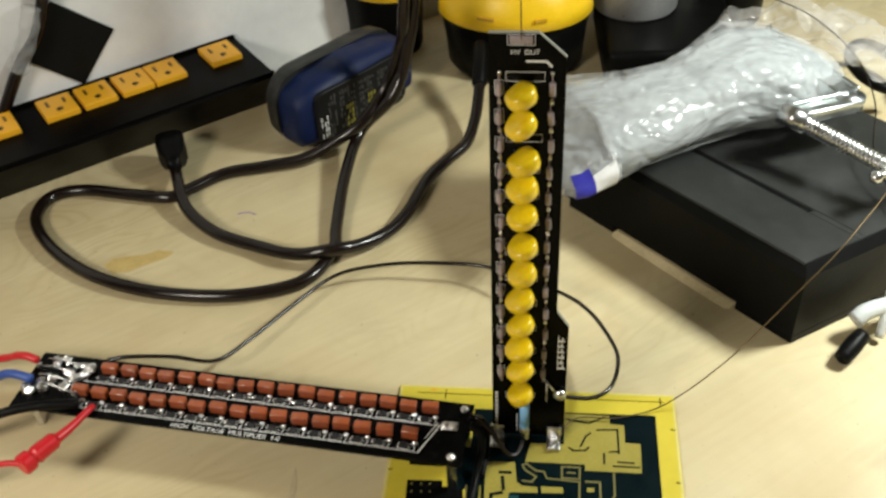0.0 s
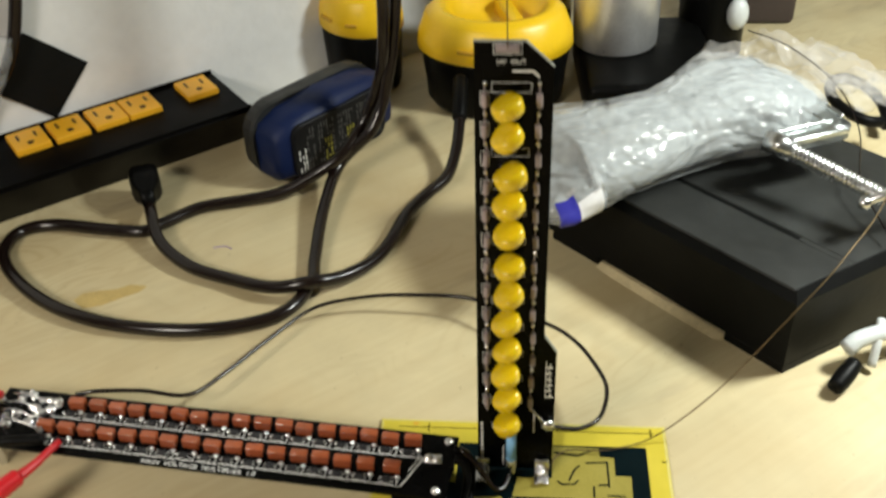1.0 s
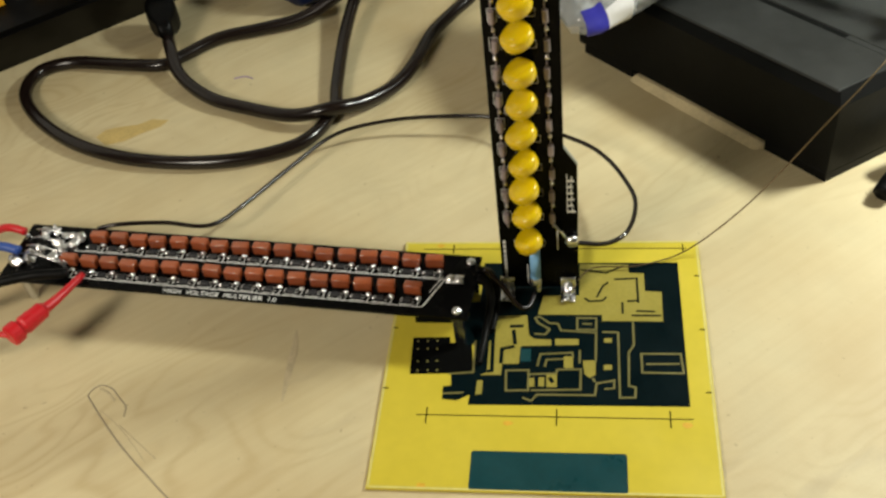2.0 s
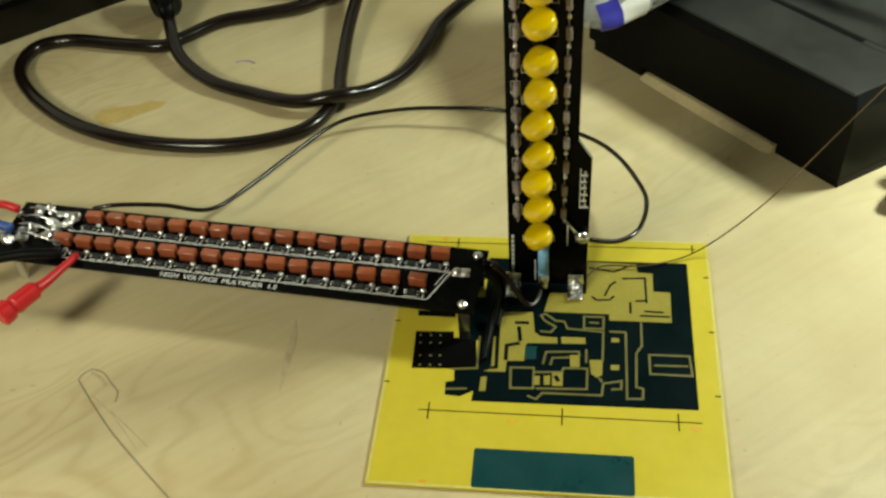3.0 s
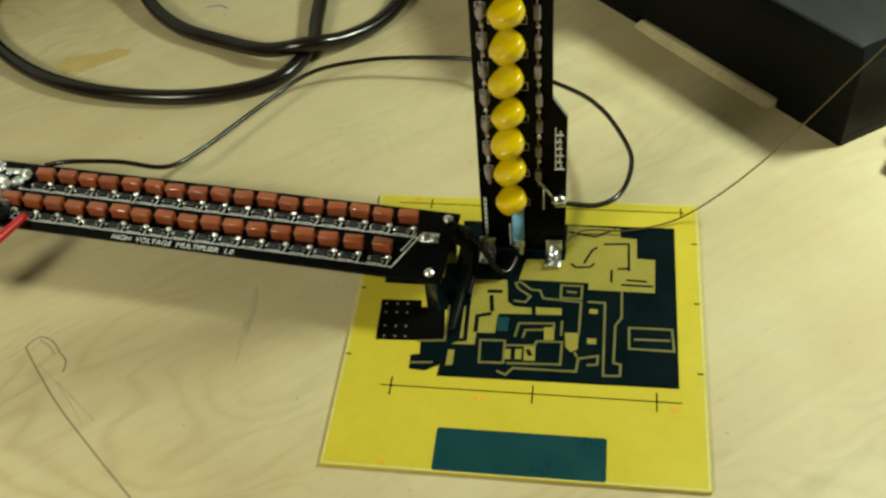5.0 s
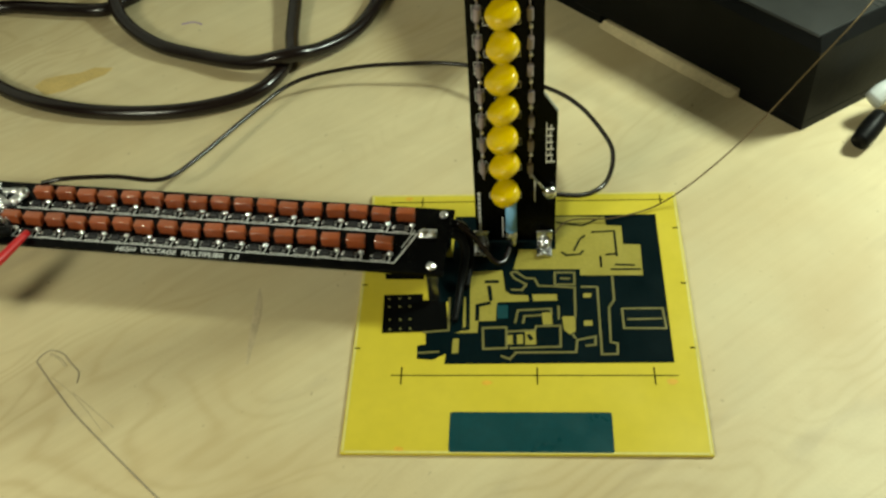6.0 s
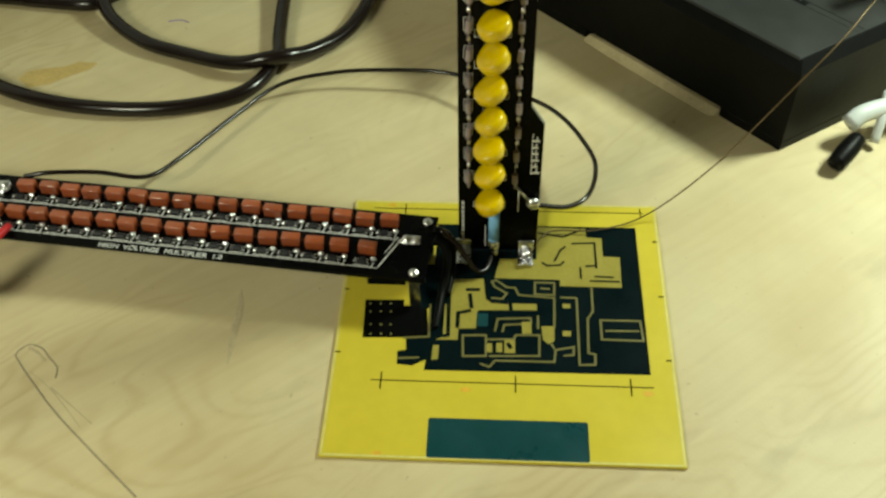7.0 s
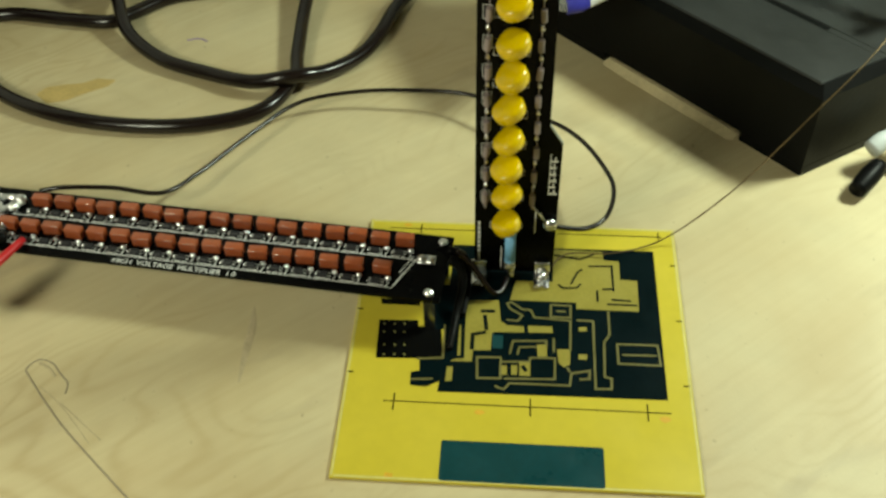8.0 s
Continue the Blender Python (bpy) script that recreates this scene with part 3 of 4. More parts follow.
logo = part("printed_mark", bm, SILK, tower, "white printed maker's mark")
bm = bmesh.new()
add_box(bm, (-0.0085, VY - 0.0006, 0.2385), (0.0092, 0.0010, 0.0036), None, 0.0004)
part("output_pad", bm, DIODE, tower, "dull tinned output pad", True)

# discs, drooping forward from the board
bm = bmesh.new()
prof = [(0.0042, 0.0031), (0.0063, 0.0029), (0.0068, 0.0026), (0.0071, 0.0019), (0.0070, -0.0008), (0.0064, -0.0021), (0.0050, -0.0028), (0.0030, -0.0030)]
n = 28
rings = []
for r, z in prof:
    ring = []
    for k in range(n):
        c, q = math.cos(2 * math.pi * k / n), math.sin(2 * math.pi * k / n)
        neck = max(0.0, q) ** 3
        ring.append((r * c * (1 - 0.10 * neck), r * (q + 0.22 * neck), z * (1 + 0.18 * neck) + 0.0005 * c * neck))
    rings.append(ring)
add_loft(bm, rings)
disc_me = part("disc_capacitor", bm, DISC, tower, smooth=True)
proto = disc_me.data
bpy.data.objects.remove(disc_me)
rnd = random.Random(4)
for i, z in enumerate(disc_z):
    droop, lean, swing = 2 + rnd.uniform(-7, 7), -rnd.uniform(18, 34), rnd.uniform(-14, 14)
    m = Matrix.Translation((-0.0074 + rnd.uniform(-0.0009, 0.0009), VY - 0.0080, z + 0.0006)) @ Matrix.Rotation(radians(droop), 4, "X") @ Matrix.Rotation(radians(lean), 4, "Y") @ Matrix.Rotation(radians(swing), 4, "Z") @ Matrix.Diagonal((rnd.uniform(0.92, 1.01), 0.98, rnd.uniform(1.0, 1.25), 1.0))
    shared("disc_capacitor", proto, tower, m)
    for x in (-0.0036, 0.0036):
        bm = bmesh.new()
        add_cyl(bm, (-0.0074 + x, VY + 0.0002, z + 0.0022), (-0.0074 + x, VY - 0.0035, z + 0.0016), 0.0004, n=6)
        part("lead", bm, SOLDER, tower)

# axial diodes down both sides
bm = bmesh.new()
add_cyl(bm, (0, 0, -0.0028), (0, 0, 0.0028), 0.00135, n=10)
add_cyl(bm, (0, 0, -0.0062), (0, 0, 0.0062), 0.0003, n=6)
dio = part("diode", bm, DIODE, tower, smooth=False)
dio_me = dio.data
bpy.data.objects.remove(dio)
bm = bmesh.new()
add_ball(bm, (0, 0, 0), (0.0011, 0.0008, 0.0011), 8)
joint = part("solder_joint", bm, SOLDER, tower, smooth=True)
joint_me = joint.data
bpy.data.objects.remove(joint)
for side, x in ((0, -0.0172), (1, 0.0040)):
    for k in range(13):
        z = 0.220 - 0.0137 * k
        shared("diode", dio_me, tower, Matrix.Translation((x + rnd.uniform(-0.0003, 0.0003), VY - 0.0016, z - 0.003)) @ Matrix.Rotation(radians(rnd.uniform(-4, 4)), 4, "Y"))
        if side == 0:
            printed_frame(x - 0.0021, x + 0.0017, z - 0.0062, z + 0.0002)
        shared("solder_joint", joint_me, tower, Matrix.Translation((x, VY - 0.0006, z + 0.0038)))
        shared("solder_joint", joint_me, tower, Matrix.Translation((x, VY - 0.0006, z - 0.0090)) @ Matrix.Scale(0.8, 4))
bm = bmesh.new()
add_cyl(bm, (-0.0052, VY - 0.004, 0.033), (-0.0052, VY - 0.0045, 0.0165), 0.0026, n=14)
add_ball(bm, (-0.0052, VY - 0.0045, 0.0165), (0.0028, 0.0028, 0.002), 12)
add_ball(bm, (-0.0052, VY - 0.004, 0.033), (0.0028, 0.0028, 0.002), 12)
part("resistor", bm, BLUERES, tower, "pale blue axial resistor", True)
bm = bmesh.new()
add_ball(bm, (-0.0052, VY - 0.004, 0.0115), (0.0032, 0.003, 0.0045), 12)
add_ball(bm, (-0.0045, VY - 0.004, 0.0065), (0.002, 0.002, 0.003), 10)
part("solder_blob", bm, SOLDER, tower, "", True)
bm = bmesh.new()
add_ball(bm, (0.0125, VY - 0.002, 0.0375), (0.0036, 0.0024, 0.0034), 12)
add_cyl(bm, (0.0035, VY - 0.002, 0.050), (0.011, VY - 0.003, 0.039), 0.0007, n=8)
part("solder_blob", bm, SOLDER, tower, "", True)
for x in (-0.0195, 0.0103):
    bm = bmesh.new()
    add_box(bm, (x, VY - 0.0012, 0.0072), (0.0074, 0.0016, 0.0090), None, 0.0006)
    add_box(bm, (x, VY - 0.0052, 0.0026), (0.0074, 0.0092, 0.0018), None, 0.0006)
    add_ball(bm, (x, VY - 0.0035, 0.0045), (0.003, 0.003, 0.0026), 10)
    add_ball(bm, (x - 0.0008, VY - 0.0085, 0.0036), (0.0022, 0.002, 0.0018), 10)
    part("foot_bracket", bm, SOLDER, tower, "bright soldered angle bracket", True)

# ---- long board with red capacitors ----
bar = root("multiplier_board", (-0.0315, 0.1175, 0.0), 0)
bar.matrix_world = Matrix.Translation((-0.0315, 0.1175, 0.0)) @ Matrix.Rotation(radians(-6), 4, "Z")
tagged(bar, "long black circuit board with red-brown capacitors, raised on metal standoffs", "circuit board")
ZT = 0.0245
BL, BW = 0.247, 0.038
bm = bmesh.new()
add_prism(bm, [(-BL, 0), (0, 0), (0, -0.0405), (-BL, -0.0405)], ZT - 0.0016, ZT)
part("board", bm, MASK, bar, "glossy black board")
bm = bmesh.new()
add_box(bm, (0, 0, 0.0031), (0.0086, 0.0044, 0.0056), None, 0.0005, 3)
cap = part("film_capacitor", bm, CAPRED, bar, "", True)
cap_me = cap.data
bpy.data.objects.remove(cap)
bm = bmesh.new()
add_box(bm, (0, 0, 0.0010), (0.0042, 0.0024, 0.0020), None, 0.0003, 1)
chip = part("diode_chip", bm, CHIP, bar)
chip_me = chip.data
bpy.data.objects.remove(chip)
silk = bmesh.new()
for row, (u0, v, vd) in enumerate(((-0.0215, -0.0085, -0.0145), (-0.0285, -0.0265, -0.0330))):
    for k in range(17):
        u = u0 - 0.01130 * k - (0.002 if row and k else 0)
        shared("film_capacitor", cap_me, bar, Matrix.Translation((u + rnd.uniform(-0.0005, 0.0005), v + rnd.uniform(-0.0007, 0.0007), ZT)) @ Matrix.Rotation(radians(rnd.uniform(-4, 4)), 4, "Z"))
        shared("diode_chip", chip_me, bar, Matrix.Translation((u - 0.002, vd, ZT)))
        shared("solder_joint", joint_me, bar, Matrix.Translation((u + 0.0032, vd + 0.0018, ZT + 0.0004)) @ Matrix.Scale(1.8, 4))
        shared("solder_joint", joint_me, bar, Matrix.Translation((u - 0.0052, vd, ZT + 0.0003)) @ Matrix.Scale(rnd.uniform(0.6, 1.2), 4))
        x = u - 0.002
        for q, (a, b) in enumerate((((x - 0.0036, vd - 0.0017), (x + 0.0036, vd - 0.0017)), ((x - 0.0036, vd + 0.0017), (x + 0.0036, vd + 0.0017)), ((x + 0.0050, vd - 0.0024), (x + 0.0060, vd + 0.0022)), ((x - 0.0034, vd), (x + 0.0036, vd)))):
            add_line(silk, [a, b], 0.00035, ZT + 0.00005 + 0.00001 * q)
    add_line(silk, [(u0 + 0.006, vd - 0.0026), (u0 - 0.193, vd - 0.0026)], 0.00035, ZT + 0.00005)
add_line(silk, [(-0.0150, -0.0165), (-0.0225, -0.0350)], 0.0006, ZT + 0.00006)
add_line(silk, [(-0.0165, -0.0150), (-0.0210, -0.0260)], 0.0004, ZT + 0.00006)
part("silkscreen", silk, SILK, bar, "white printed outlines")
me = text_mesh("HIGH  VOLTAGE  MULTIPLIER  1.0", 0.0040)
me.materials.append(SILK)
shared("lettering", me, bar, Matrix.Translation((-0.1545, -0.0402, ZT + 0.0001)))
for u, v in ((-0.0045, -0.0045), (-0.0056, -0.0365)):
    bm = bmesh.new()
    add_cyl(bm, (u, v, 0.0017), (u, v, ZT - 0.0016), 0.0028, n=6)
    part("standoff", bm, STEEL, bar, "hexagonal metal standoff")
    bm = bmesh.new()
    add_ball(bm, (u, v, ZT + 0.0004), (0.0026, 0.0026, 0.0019), 12)
    part("screw", bm, SOLDER, bar, "bright domed screw", True)
for u, v in ((-BL + 0.006, -0.005), (-BL + 0.006, -BW + 0.008)):
    bm = bmesh.new()
    add_cyl(bm, (u, v, 0.0), (u, v, ZT - 0.0016), 0.0028, n=6)
    part("standoff", bm, STEEL, bar, "hexagonal metal standoff")
bm = bmesh.new()
add_box(bm, (-0.0100, -0.0172, ZT + 0.0008), (0.0088, 0.0056, 0.0016), Matrix.Rotation(0.06, 4, "Z"), 0.0006)
add_ball(bm, (-0.0122, -0.0168, ZT + 0.0014), (0.0026, 0.0022, 0.0011), 12)
add_ball(bm, (-0.0080, -0.0178, ZT + 0.0013), (0.0024, 0.0020, 0.0012), 12)
part("solder_blob", bm, SOLDER, bar, "large bright solder blob", True)
# soldered terminals at the far end
for k in range(24):
    bm = bmesh.new()
    u, v = -BL + 0.004 + rnd.random() * 0.030, -0.004 - rnd.random() * 0.026
    lump = add_ball(bm, (u, v, ZT + 0.0012), (rnd.uniform(0.0015, 0.0042), rnd.uniform(0.0012, 0.0035), rnd.uniform(0.0012, 0.0040)), 12)
    for w in lump:
        w.co += Vector((noise.noise(w.co * 600), noise.noise(w.co * 600 + Vector((9, 0, 0))), noise.noise(w.co * 500 + Vector((0, 9, 0))))) * 0.0013
    part("solder_blob", bm, SOLDER, bar, "", True)
for u, v in ((-BL + 0.012, -0.006), (-BL + 0.026, -0.009), (-BL + 0.016, -0.020), (-BL + 0.028, -0.017)):
    bm = bmesh.new()
    add_box(bm, (u, v, ZT + 0.0018), (0.0052, 0.0034, 0.0036), Matrix.Rotation(rnd.uniform(-0.3, 0.3), 4, "Z"), 0.0006)
    part("terminal", bm, STEEL, bar, "bright tinned terminal block")
for k in range(4):
    bm = bmesh.new()
    v = -0.006 - 0.006 * k
    add_tube(bm, [(-BL + 0.006, v, ZT + 0.002), (-BL + 0.016, v - 0.002, ZT + 0.005), (-BL + 0.030, v - 0.003, ZT + 0.001)], 0.0005, 6, 5)
    part("lead", bm, SOLDER, bar, "bent tinned lead", True)


def cable(name, points, r, mat, label, category="cable", n=10, steps=8):
    bm = bmesh.new()
    add_tube(bm, points, r, n, steps)
    return tagged(part(name, bm, mat, None, "", True), label, category)


# ---- leads and wires round the boards ----
cable("thin_wire", [(-0.238, 0.138, 0.026), (-0.2259, 0.14, 0.027), (-0.2039, 0.1451, 0.023), (-0.1813, 0.1491, 0.017), (-0.1676, 0.1699, 0.013), (-0.1491, 0.2004, 0.012), (-0.1274, 0.23, 0.012), (-0.1, 0.2416, 0.012), (-0.0693, 0.244, 0.013), (-0.0303, 0.2389, 0.015), (0.0114, 0.2143, 0.019), (0.0297, 0.1943, 0.022), (0.0416, 0.1654, 0.026), (0.0437, 0.1471, 0.029), (0.039, 0.128, 0.031), (0.029, 0.119, 0.032), (0.014, 0.1155, 0.036)], 0.0012, CORD, "thin black insulated wire looping behind the upright board", "wire", 8)
cable("jumper_wire", [(-0.030, 0.108, 0.026), (-0.022, 0.104, 0.020), (-0.014, 0.1005, 0.008), (-0.009, 0.102, 0.005), (-0.006, 0.110, 0.006)], 0.0013, CORD, "short black jumper wire between the two black boards", "wire", 8)
cable("ground_lead", [(-0.0330, 0.104, 0.0235), (-0.0285, 0.103, 0.021), (-0.0265, 0.099, 0.014), (-0.0285, 0.090, 0.006), (-0.0300, 0.078, 0.0032), (-0.0310, 0.068, 0.0032)], lambda t: 0.0026 - 0.0012 * t, RUBBER, "short thick black lead from long board down to yellow board", "wire", 8)
cable("ground_lead", [(-0.0340, 0.110, 0.0235), (-0.0270, 0.110, 0.020), (-0.0245, 0.106, 0.012), (-0.0250, 0.098, 0.0045), (-0.0260, 0.088, 0.0035)], lambda t: 0.0024 - 0.0010 * t, RUBBER, "short thick black lead from long board down to yellow board", "wire", 8)
cable("copper_wire", [(0.012, 0.112, 0.006), (0.022, 0.129, 0.004), (0.045, 0.131, 0.004), (0.070, 0.140, 0.006), (0.100, 0.150, 0.030), (0.132, 0.165, 0.065), (0.165, 0.195, 0.085), (0.200, 0.250, 0.095), (0.205, 0.300, 0.14), (0.200, 0.330, 0.22)], 0.0004, COPPER, "thin enamelled copper wire rising from the boards", "wire", 6)
cable("output_wire", [(-0.0085, VY - 0.001, 0.239), (-0.009, VY, 0.26), (-0.0105, VY + 0.002, 0.30), (-0.012, VY, 0.45)], 0.0003, COPPER, "thin wire rising from the top pad of the upright board", "wire", 6)
clipm = root("test_clip")
bm = bmesh.new()
add_tube(bm, [(-0.2335, 0.103, 0.0275), (-0.239, 0.0845, 0.030), (-0.2440, 0.0745, 0.031)], lambda t: 0.0017 + 0.0013 * t, 12, 6)
part("nose", bm, REDPLAST, clipm, "", True)
bm = bmesh.new()
run = [Vector((-0.2425, 0.0775, 0.031)), Vector((-0.2535, 0.0585, 0.031))]
way = (run[1] - run[0]).normalized()
side = way.cross(Vector((0, 0, 1))).normalized()
over = side.cross(way)
rings = []
for t, r in ((0.0, 0.0030), (0.08, 0.0044), (0.60, 0.0049), (0.64, 0.0043), (0.70, 0.0043), (0.74, 0.0056), (0.96, 0.0058), (1.0, 0.0048)):
    rings.append([run[0].lerp(run[1], t) + r * (math.cos(a) * side + math.sin(a) * over) for a in (2 * math.pi * k / 18 for k in range(18))])
add_loft(bm, rings)
part("plunger", bm, REDPLAST, clipm, "ribbed red plunger")
bm = bmesh.new()
add_tube(bm, [(-0.252, 0.060, 0.031), (-0.266, 0.060, 0.030), (-0.30, 0.055, 0.02), (-0.36, 0.05, 0.004), (-0.45, 0.06, 0.002)], 0.0016, 8, 6)
part("lead", bm, REDPLAST, clipm, "", True)
tagged(clipm, "red plastic test clip gripping the long black board", "test clip")
cable("red_wire", [(-0.276, 0.133, 0.029), (-0.287, 0.135, 0.030), (-0.31, 0.138, 0.022), (-0.42, 0.14, 0.003)], 0.0022, REDPLAST, "red insulated wire at the end of the long board", "wire")
cable("blue_wire", [(-0.274, 0.119, 0.029), (-0.288, 0.121, 0.030), (-0.31, 0.122, 0.022), (-0.42, 0.12, 0.003)], 0.0025, BLUEWIRE, "blue insulated wire at the end of the long board", "wire")
cable("black_lead", [(-0.242, 0.104, 0.0275), (-0.262, 0.099, 0.030), (-0.285, 0.092, 0.028), (-0.33, 0.085, 0.008), (-0.42, 0.08, 0.003)], 0.0026, RUBBER, "black test lead with bare tip at the long board", "wire")

# ---- power cord ----
CR = 0.0043
plug = root("power_cord")
bm = bmesh.new()
add_tube(bm, [(-0.266, 0.349, 0.0085), (-0.257, 0.327, 0.0125), (-0.244, 0.301, 0.0075), (-0.218, 0.278, 0.0055), (-0.187, 0.265, 0.0055), (-0.158, 0.254, 0.0085), (-0.133, 0.254, 0.0132), (-0.116, 0.266, 0.0085), (-0.1000, 0.285, 0.0055), (-0.0900, 0.307, 0.0055), (-0.0818, 0.341, 0.0055), (-0.0695, 0.366, 0.0060), (-0.0565, 0.386, 0.0085), (-0.0515, 0.409, 0.015), (-0.0500, 0.430, 0.024), (-0.0500, 0.446, 0.034)], CR, 12)
part("cord", bm, CORD, plug, "", True)
bm = bmesh.new()
add_loft(bm, [[(x * s, y * s, z) for x, y in rounded(0.021, 0.024, 0.006)] for z, s in ((0, 0.7), (0.002, 0.98), (0.012, 1.0), (0.02, 0.85), (0.027, 0.5), (0.034, 0.42))])
body = part("plug_body", bm, RUBBER, plug, "moulded black plug", True)
body.matrix_basis = Matrix.Translation((-0.274, 0.368, 0.0155)) @ Matrix.Rotation(radians(22), 4, "Z") @ Matrix.Rotation(radians(88), 4, "X")
bm = bmesh.new()
add_tube(bm, [(-0.0500, 0.436, 0.028), (-0.0500, 0.446, 0.034), (-0.0505, 0.458, 0.039), (-0.051, 0.472, 0.042)], 0.0056, 12, 5)
part("strain_relief", bm, RUBBER, plug, "black rubber strain relief", True)
tagged(plug, "black power cord with moulded plug coiled on the bench", "power cord")
bm = bmesh.new()
add_tube(bm, [(-0.086, 0.414, 0.26), (-0.088, 0.410, 0.16), (-0.0915, 0.406, 0.11), (-0.0965, 0.401, 0.082), (-0.1020, 0.396, 0.060), (-0.1110, 0.388, 0.043), (-0.1335, 0.382, 0.020), (-0.139, 0.340, 0.010), (-0.137, 0.289, 0.005), (-0.135, 0.265, 0.0045), (-0.145, 0.237, 0.0045), (-0.167, 0.223, 0.0045), (-0.202, 0.216, 0.0045), (-0.247, 0.219, 0.0045), (-0.289, 0.233, 0.0045), (-0.325, 0.258, 0.0045), (-0.348, 0.287, 0.0045), (-0.348, 0.313, 0.0045), (-0.327, 0.323, 0.0045), (-0.291, 0.319, 0.0045), (-0.262, 0.317, 0.0045), (-0.250, 0.327, 0.0045), (-0.229, 0.347, 0.0045), (-0.201, 0.356, 0.005), (-0.173, 0.363, 0.008), (-0.150, 0.371, 0.018), (-0.131, 0.379, 0.030), (-0.1170, 0.397, 0.045), (-0.1040, 0.404, 0.075), (-0.0980, 0.398, 0.105), (-0.0960, 0.400, 0.16), (-0.094, 0.405, 0.26)], CR, 12)
cord2 = part("power_cord", bm, CORD, None, "", True)
tagged(cord2, "black-brown power cord looped on the bench", "power cord")

# ---- outlet strip along the wall ----
strip = root("outlet_strip")
bm = bmesh.new()
U1 = 0.112
SEC = [(0.490, 0.0), (0.4615, 0.038), (0.4635, 0.040), (0.5360, 0.040), (0.5360, 0.0)]
add_loft(bm, [[wp(u, n, z) for n, z in SEC] for u in (-0.75, U1)])
part("housing", bm, STRIPBLACK, strip, "black enamelled metal housing")
bm = bmesh.new()
a, b = Vector((0.4630, 0.0400)), Vector((0.5345, 0.0400))
tdir = (b - a).normalized()
tn = Vector((-tdir.y, tdir.x))
for base in (a, b):
    p0, p1 = base - tdir * 0.001, base + tdir * 0.0015
    add_loft(bm, [[wp(u, *(p0)), wp(u, *(p0 + tn * 0.0022)), wp(u, *(p1 + tn * 0.0022)), wp(u, *p1)] for u in (-0.75, U1)])
part("lip", bm, STRIPBLACK, strip, "folded metal lips")
o3 = WALL_D
t3 = WALL_N * tdir.x + Vector((0, 0, tdir.y))
n3 = WALL_N * tn.x + Vector((0, 0, tn.y))
FACE = Matrix((o3, t3, n3)).transposed().to_4x4()
for u in OUTLETS:
    c = Vector((0.5125, 0.040))
    bm = bmesh.new()
    add_box(bm, (0, 0, 0.0025), (0.0250, 0.0290, 0.005), None, 0.0008, 2)
    ob = part("receptacle", bm, OUTLET, strip, "yellow-orange receptacle")
    ob.matrix_basis = Matrix.Translation(wp(u, c.x, c.y)) @ FACE
    bm = bmesh.new()
    add_box(bm, (0.0063, 0.0040, 0.0051), (0.0018, 0.0070, 0.0003))
    add_box(bm, (-0.0063, 0.0040, 0.0051), (0.0018, 0.0080, 0.0003))
    add_cyl(bm, (0, -0.0070, 0.0049), (0, -0.0070, 0.00525), 0.0024, n=12)
    part("slot", bm, SLOT, ob)
tagged(strip, "black metal outlet strip with yellow receptacles against the wall", "power strip")

# ---- blue device ----
dev = root("stud_finder")
ax = Vector((0.62, 0.78, 0)).normalized()
side = Vector((-ax.y, ax.x, 0))
bm = bmesh.new()
DEV = Matrix.Translation((-0.154, 0.429, 0.0)) @ Matrix.Scale(0.92, 4) @ Matrix((ax, side, Vector((0, 0, 1)))).transposed().to_4x4()
rings = []
for s, w, h, zc in ((-0.062, 0.030, 0.030, 0.028), (-0.058, 0.040, 0.046, 0.029), (-0.040, 0.046, 0.056, 0.031), (0.0, 0.046, 0.060, 0.033), (0.040, 0.042, 0.056, 0.033), (0.062, 0.036, 0.046, 0.030), (0.068, 0.024, 0.030, 0.026)):
    rings.append([(s, y, zc + z) for y, z in rounded(w, h, min(w, h) * 0.3, 4)])
add_loft(bm, rings)
part("body", bm, BLUE, dev, "dark blue plastic body", True).matrix_basis = DEV
bm = bmesh.new()
add_loft(bm, [[(s, -0.0215 - d, 0.030 + z) for s, z in rounded(0.098 * k, 0.046 * k, 0.010)] for d, k in ((-0.004, 1.0), (0.0022, 1.0), (0.0028, 0.96))])
part("label_plate", bm, LABELGREY, dev, "dark label plate with small print").matrix_basis = DEV
bm = bmesh.new()
add_loft(bm, [[(s, 0.0085 + d, 0.0325 + z) for s, z in rounded(0.131 * k, 0.0615 * k, 0.022)] for d, k in ((-0.003, 0.99), (0.000, 1.0), (0.010, 0.98), (0.017, 0.88), (0.018, 0.80))])
part("back_shell", bm, CHARCOAL, dev, "charcoal rubber back").matrix_basis = DEV
prints = [("small_print", PRINTGREY, "rows of tiny grey print", bmesh.new()), ("caution_print", YELLOWINK, "yellow caution print", bmesh.new()), ("maker_print", SILK, "white printed mark", bmesh.new())]
for k in range(30):
    s0 = -0.044 + 0.0030 * k
    for q in range(7):
        hh = rnd.uniform(0.0022, 0.0048)
        which = 2 if k < 3 and q < 4 else 1 if k in (9, 10, 11, 17, 18, 19) and q < 4 else 0
        if k < 3 and which == 0 or k % 7 == 6 or rnd.random() < 0.15:
            continue
        add_box(prints[which][3], (s0 + rnd.uniform(-0.0004, 0.0004), -0.0245, 0.0145 + 0.0052 * q), (0.0009 if which else 0.0008, 0.0004, hh if which == 0 else 0.0038))
for name, mat, label, bm in prints:
    part(name, bm, mat, dev, label).matrix_basis = DEV
tagged(dev, "dark blue and charcoal handheld device lying on its side", "tool")

# ---- yellow and black chargers ----


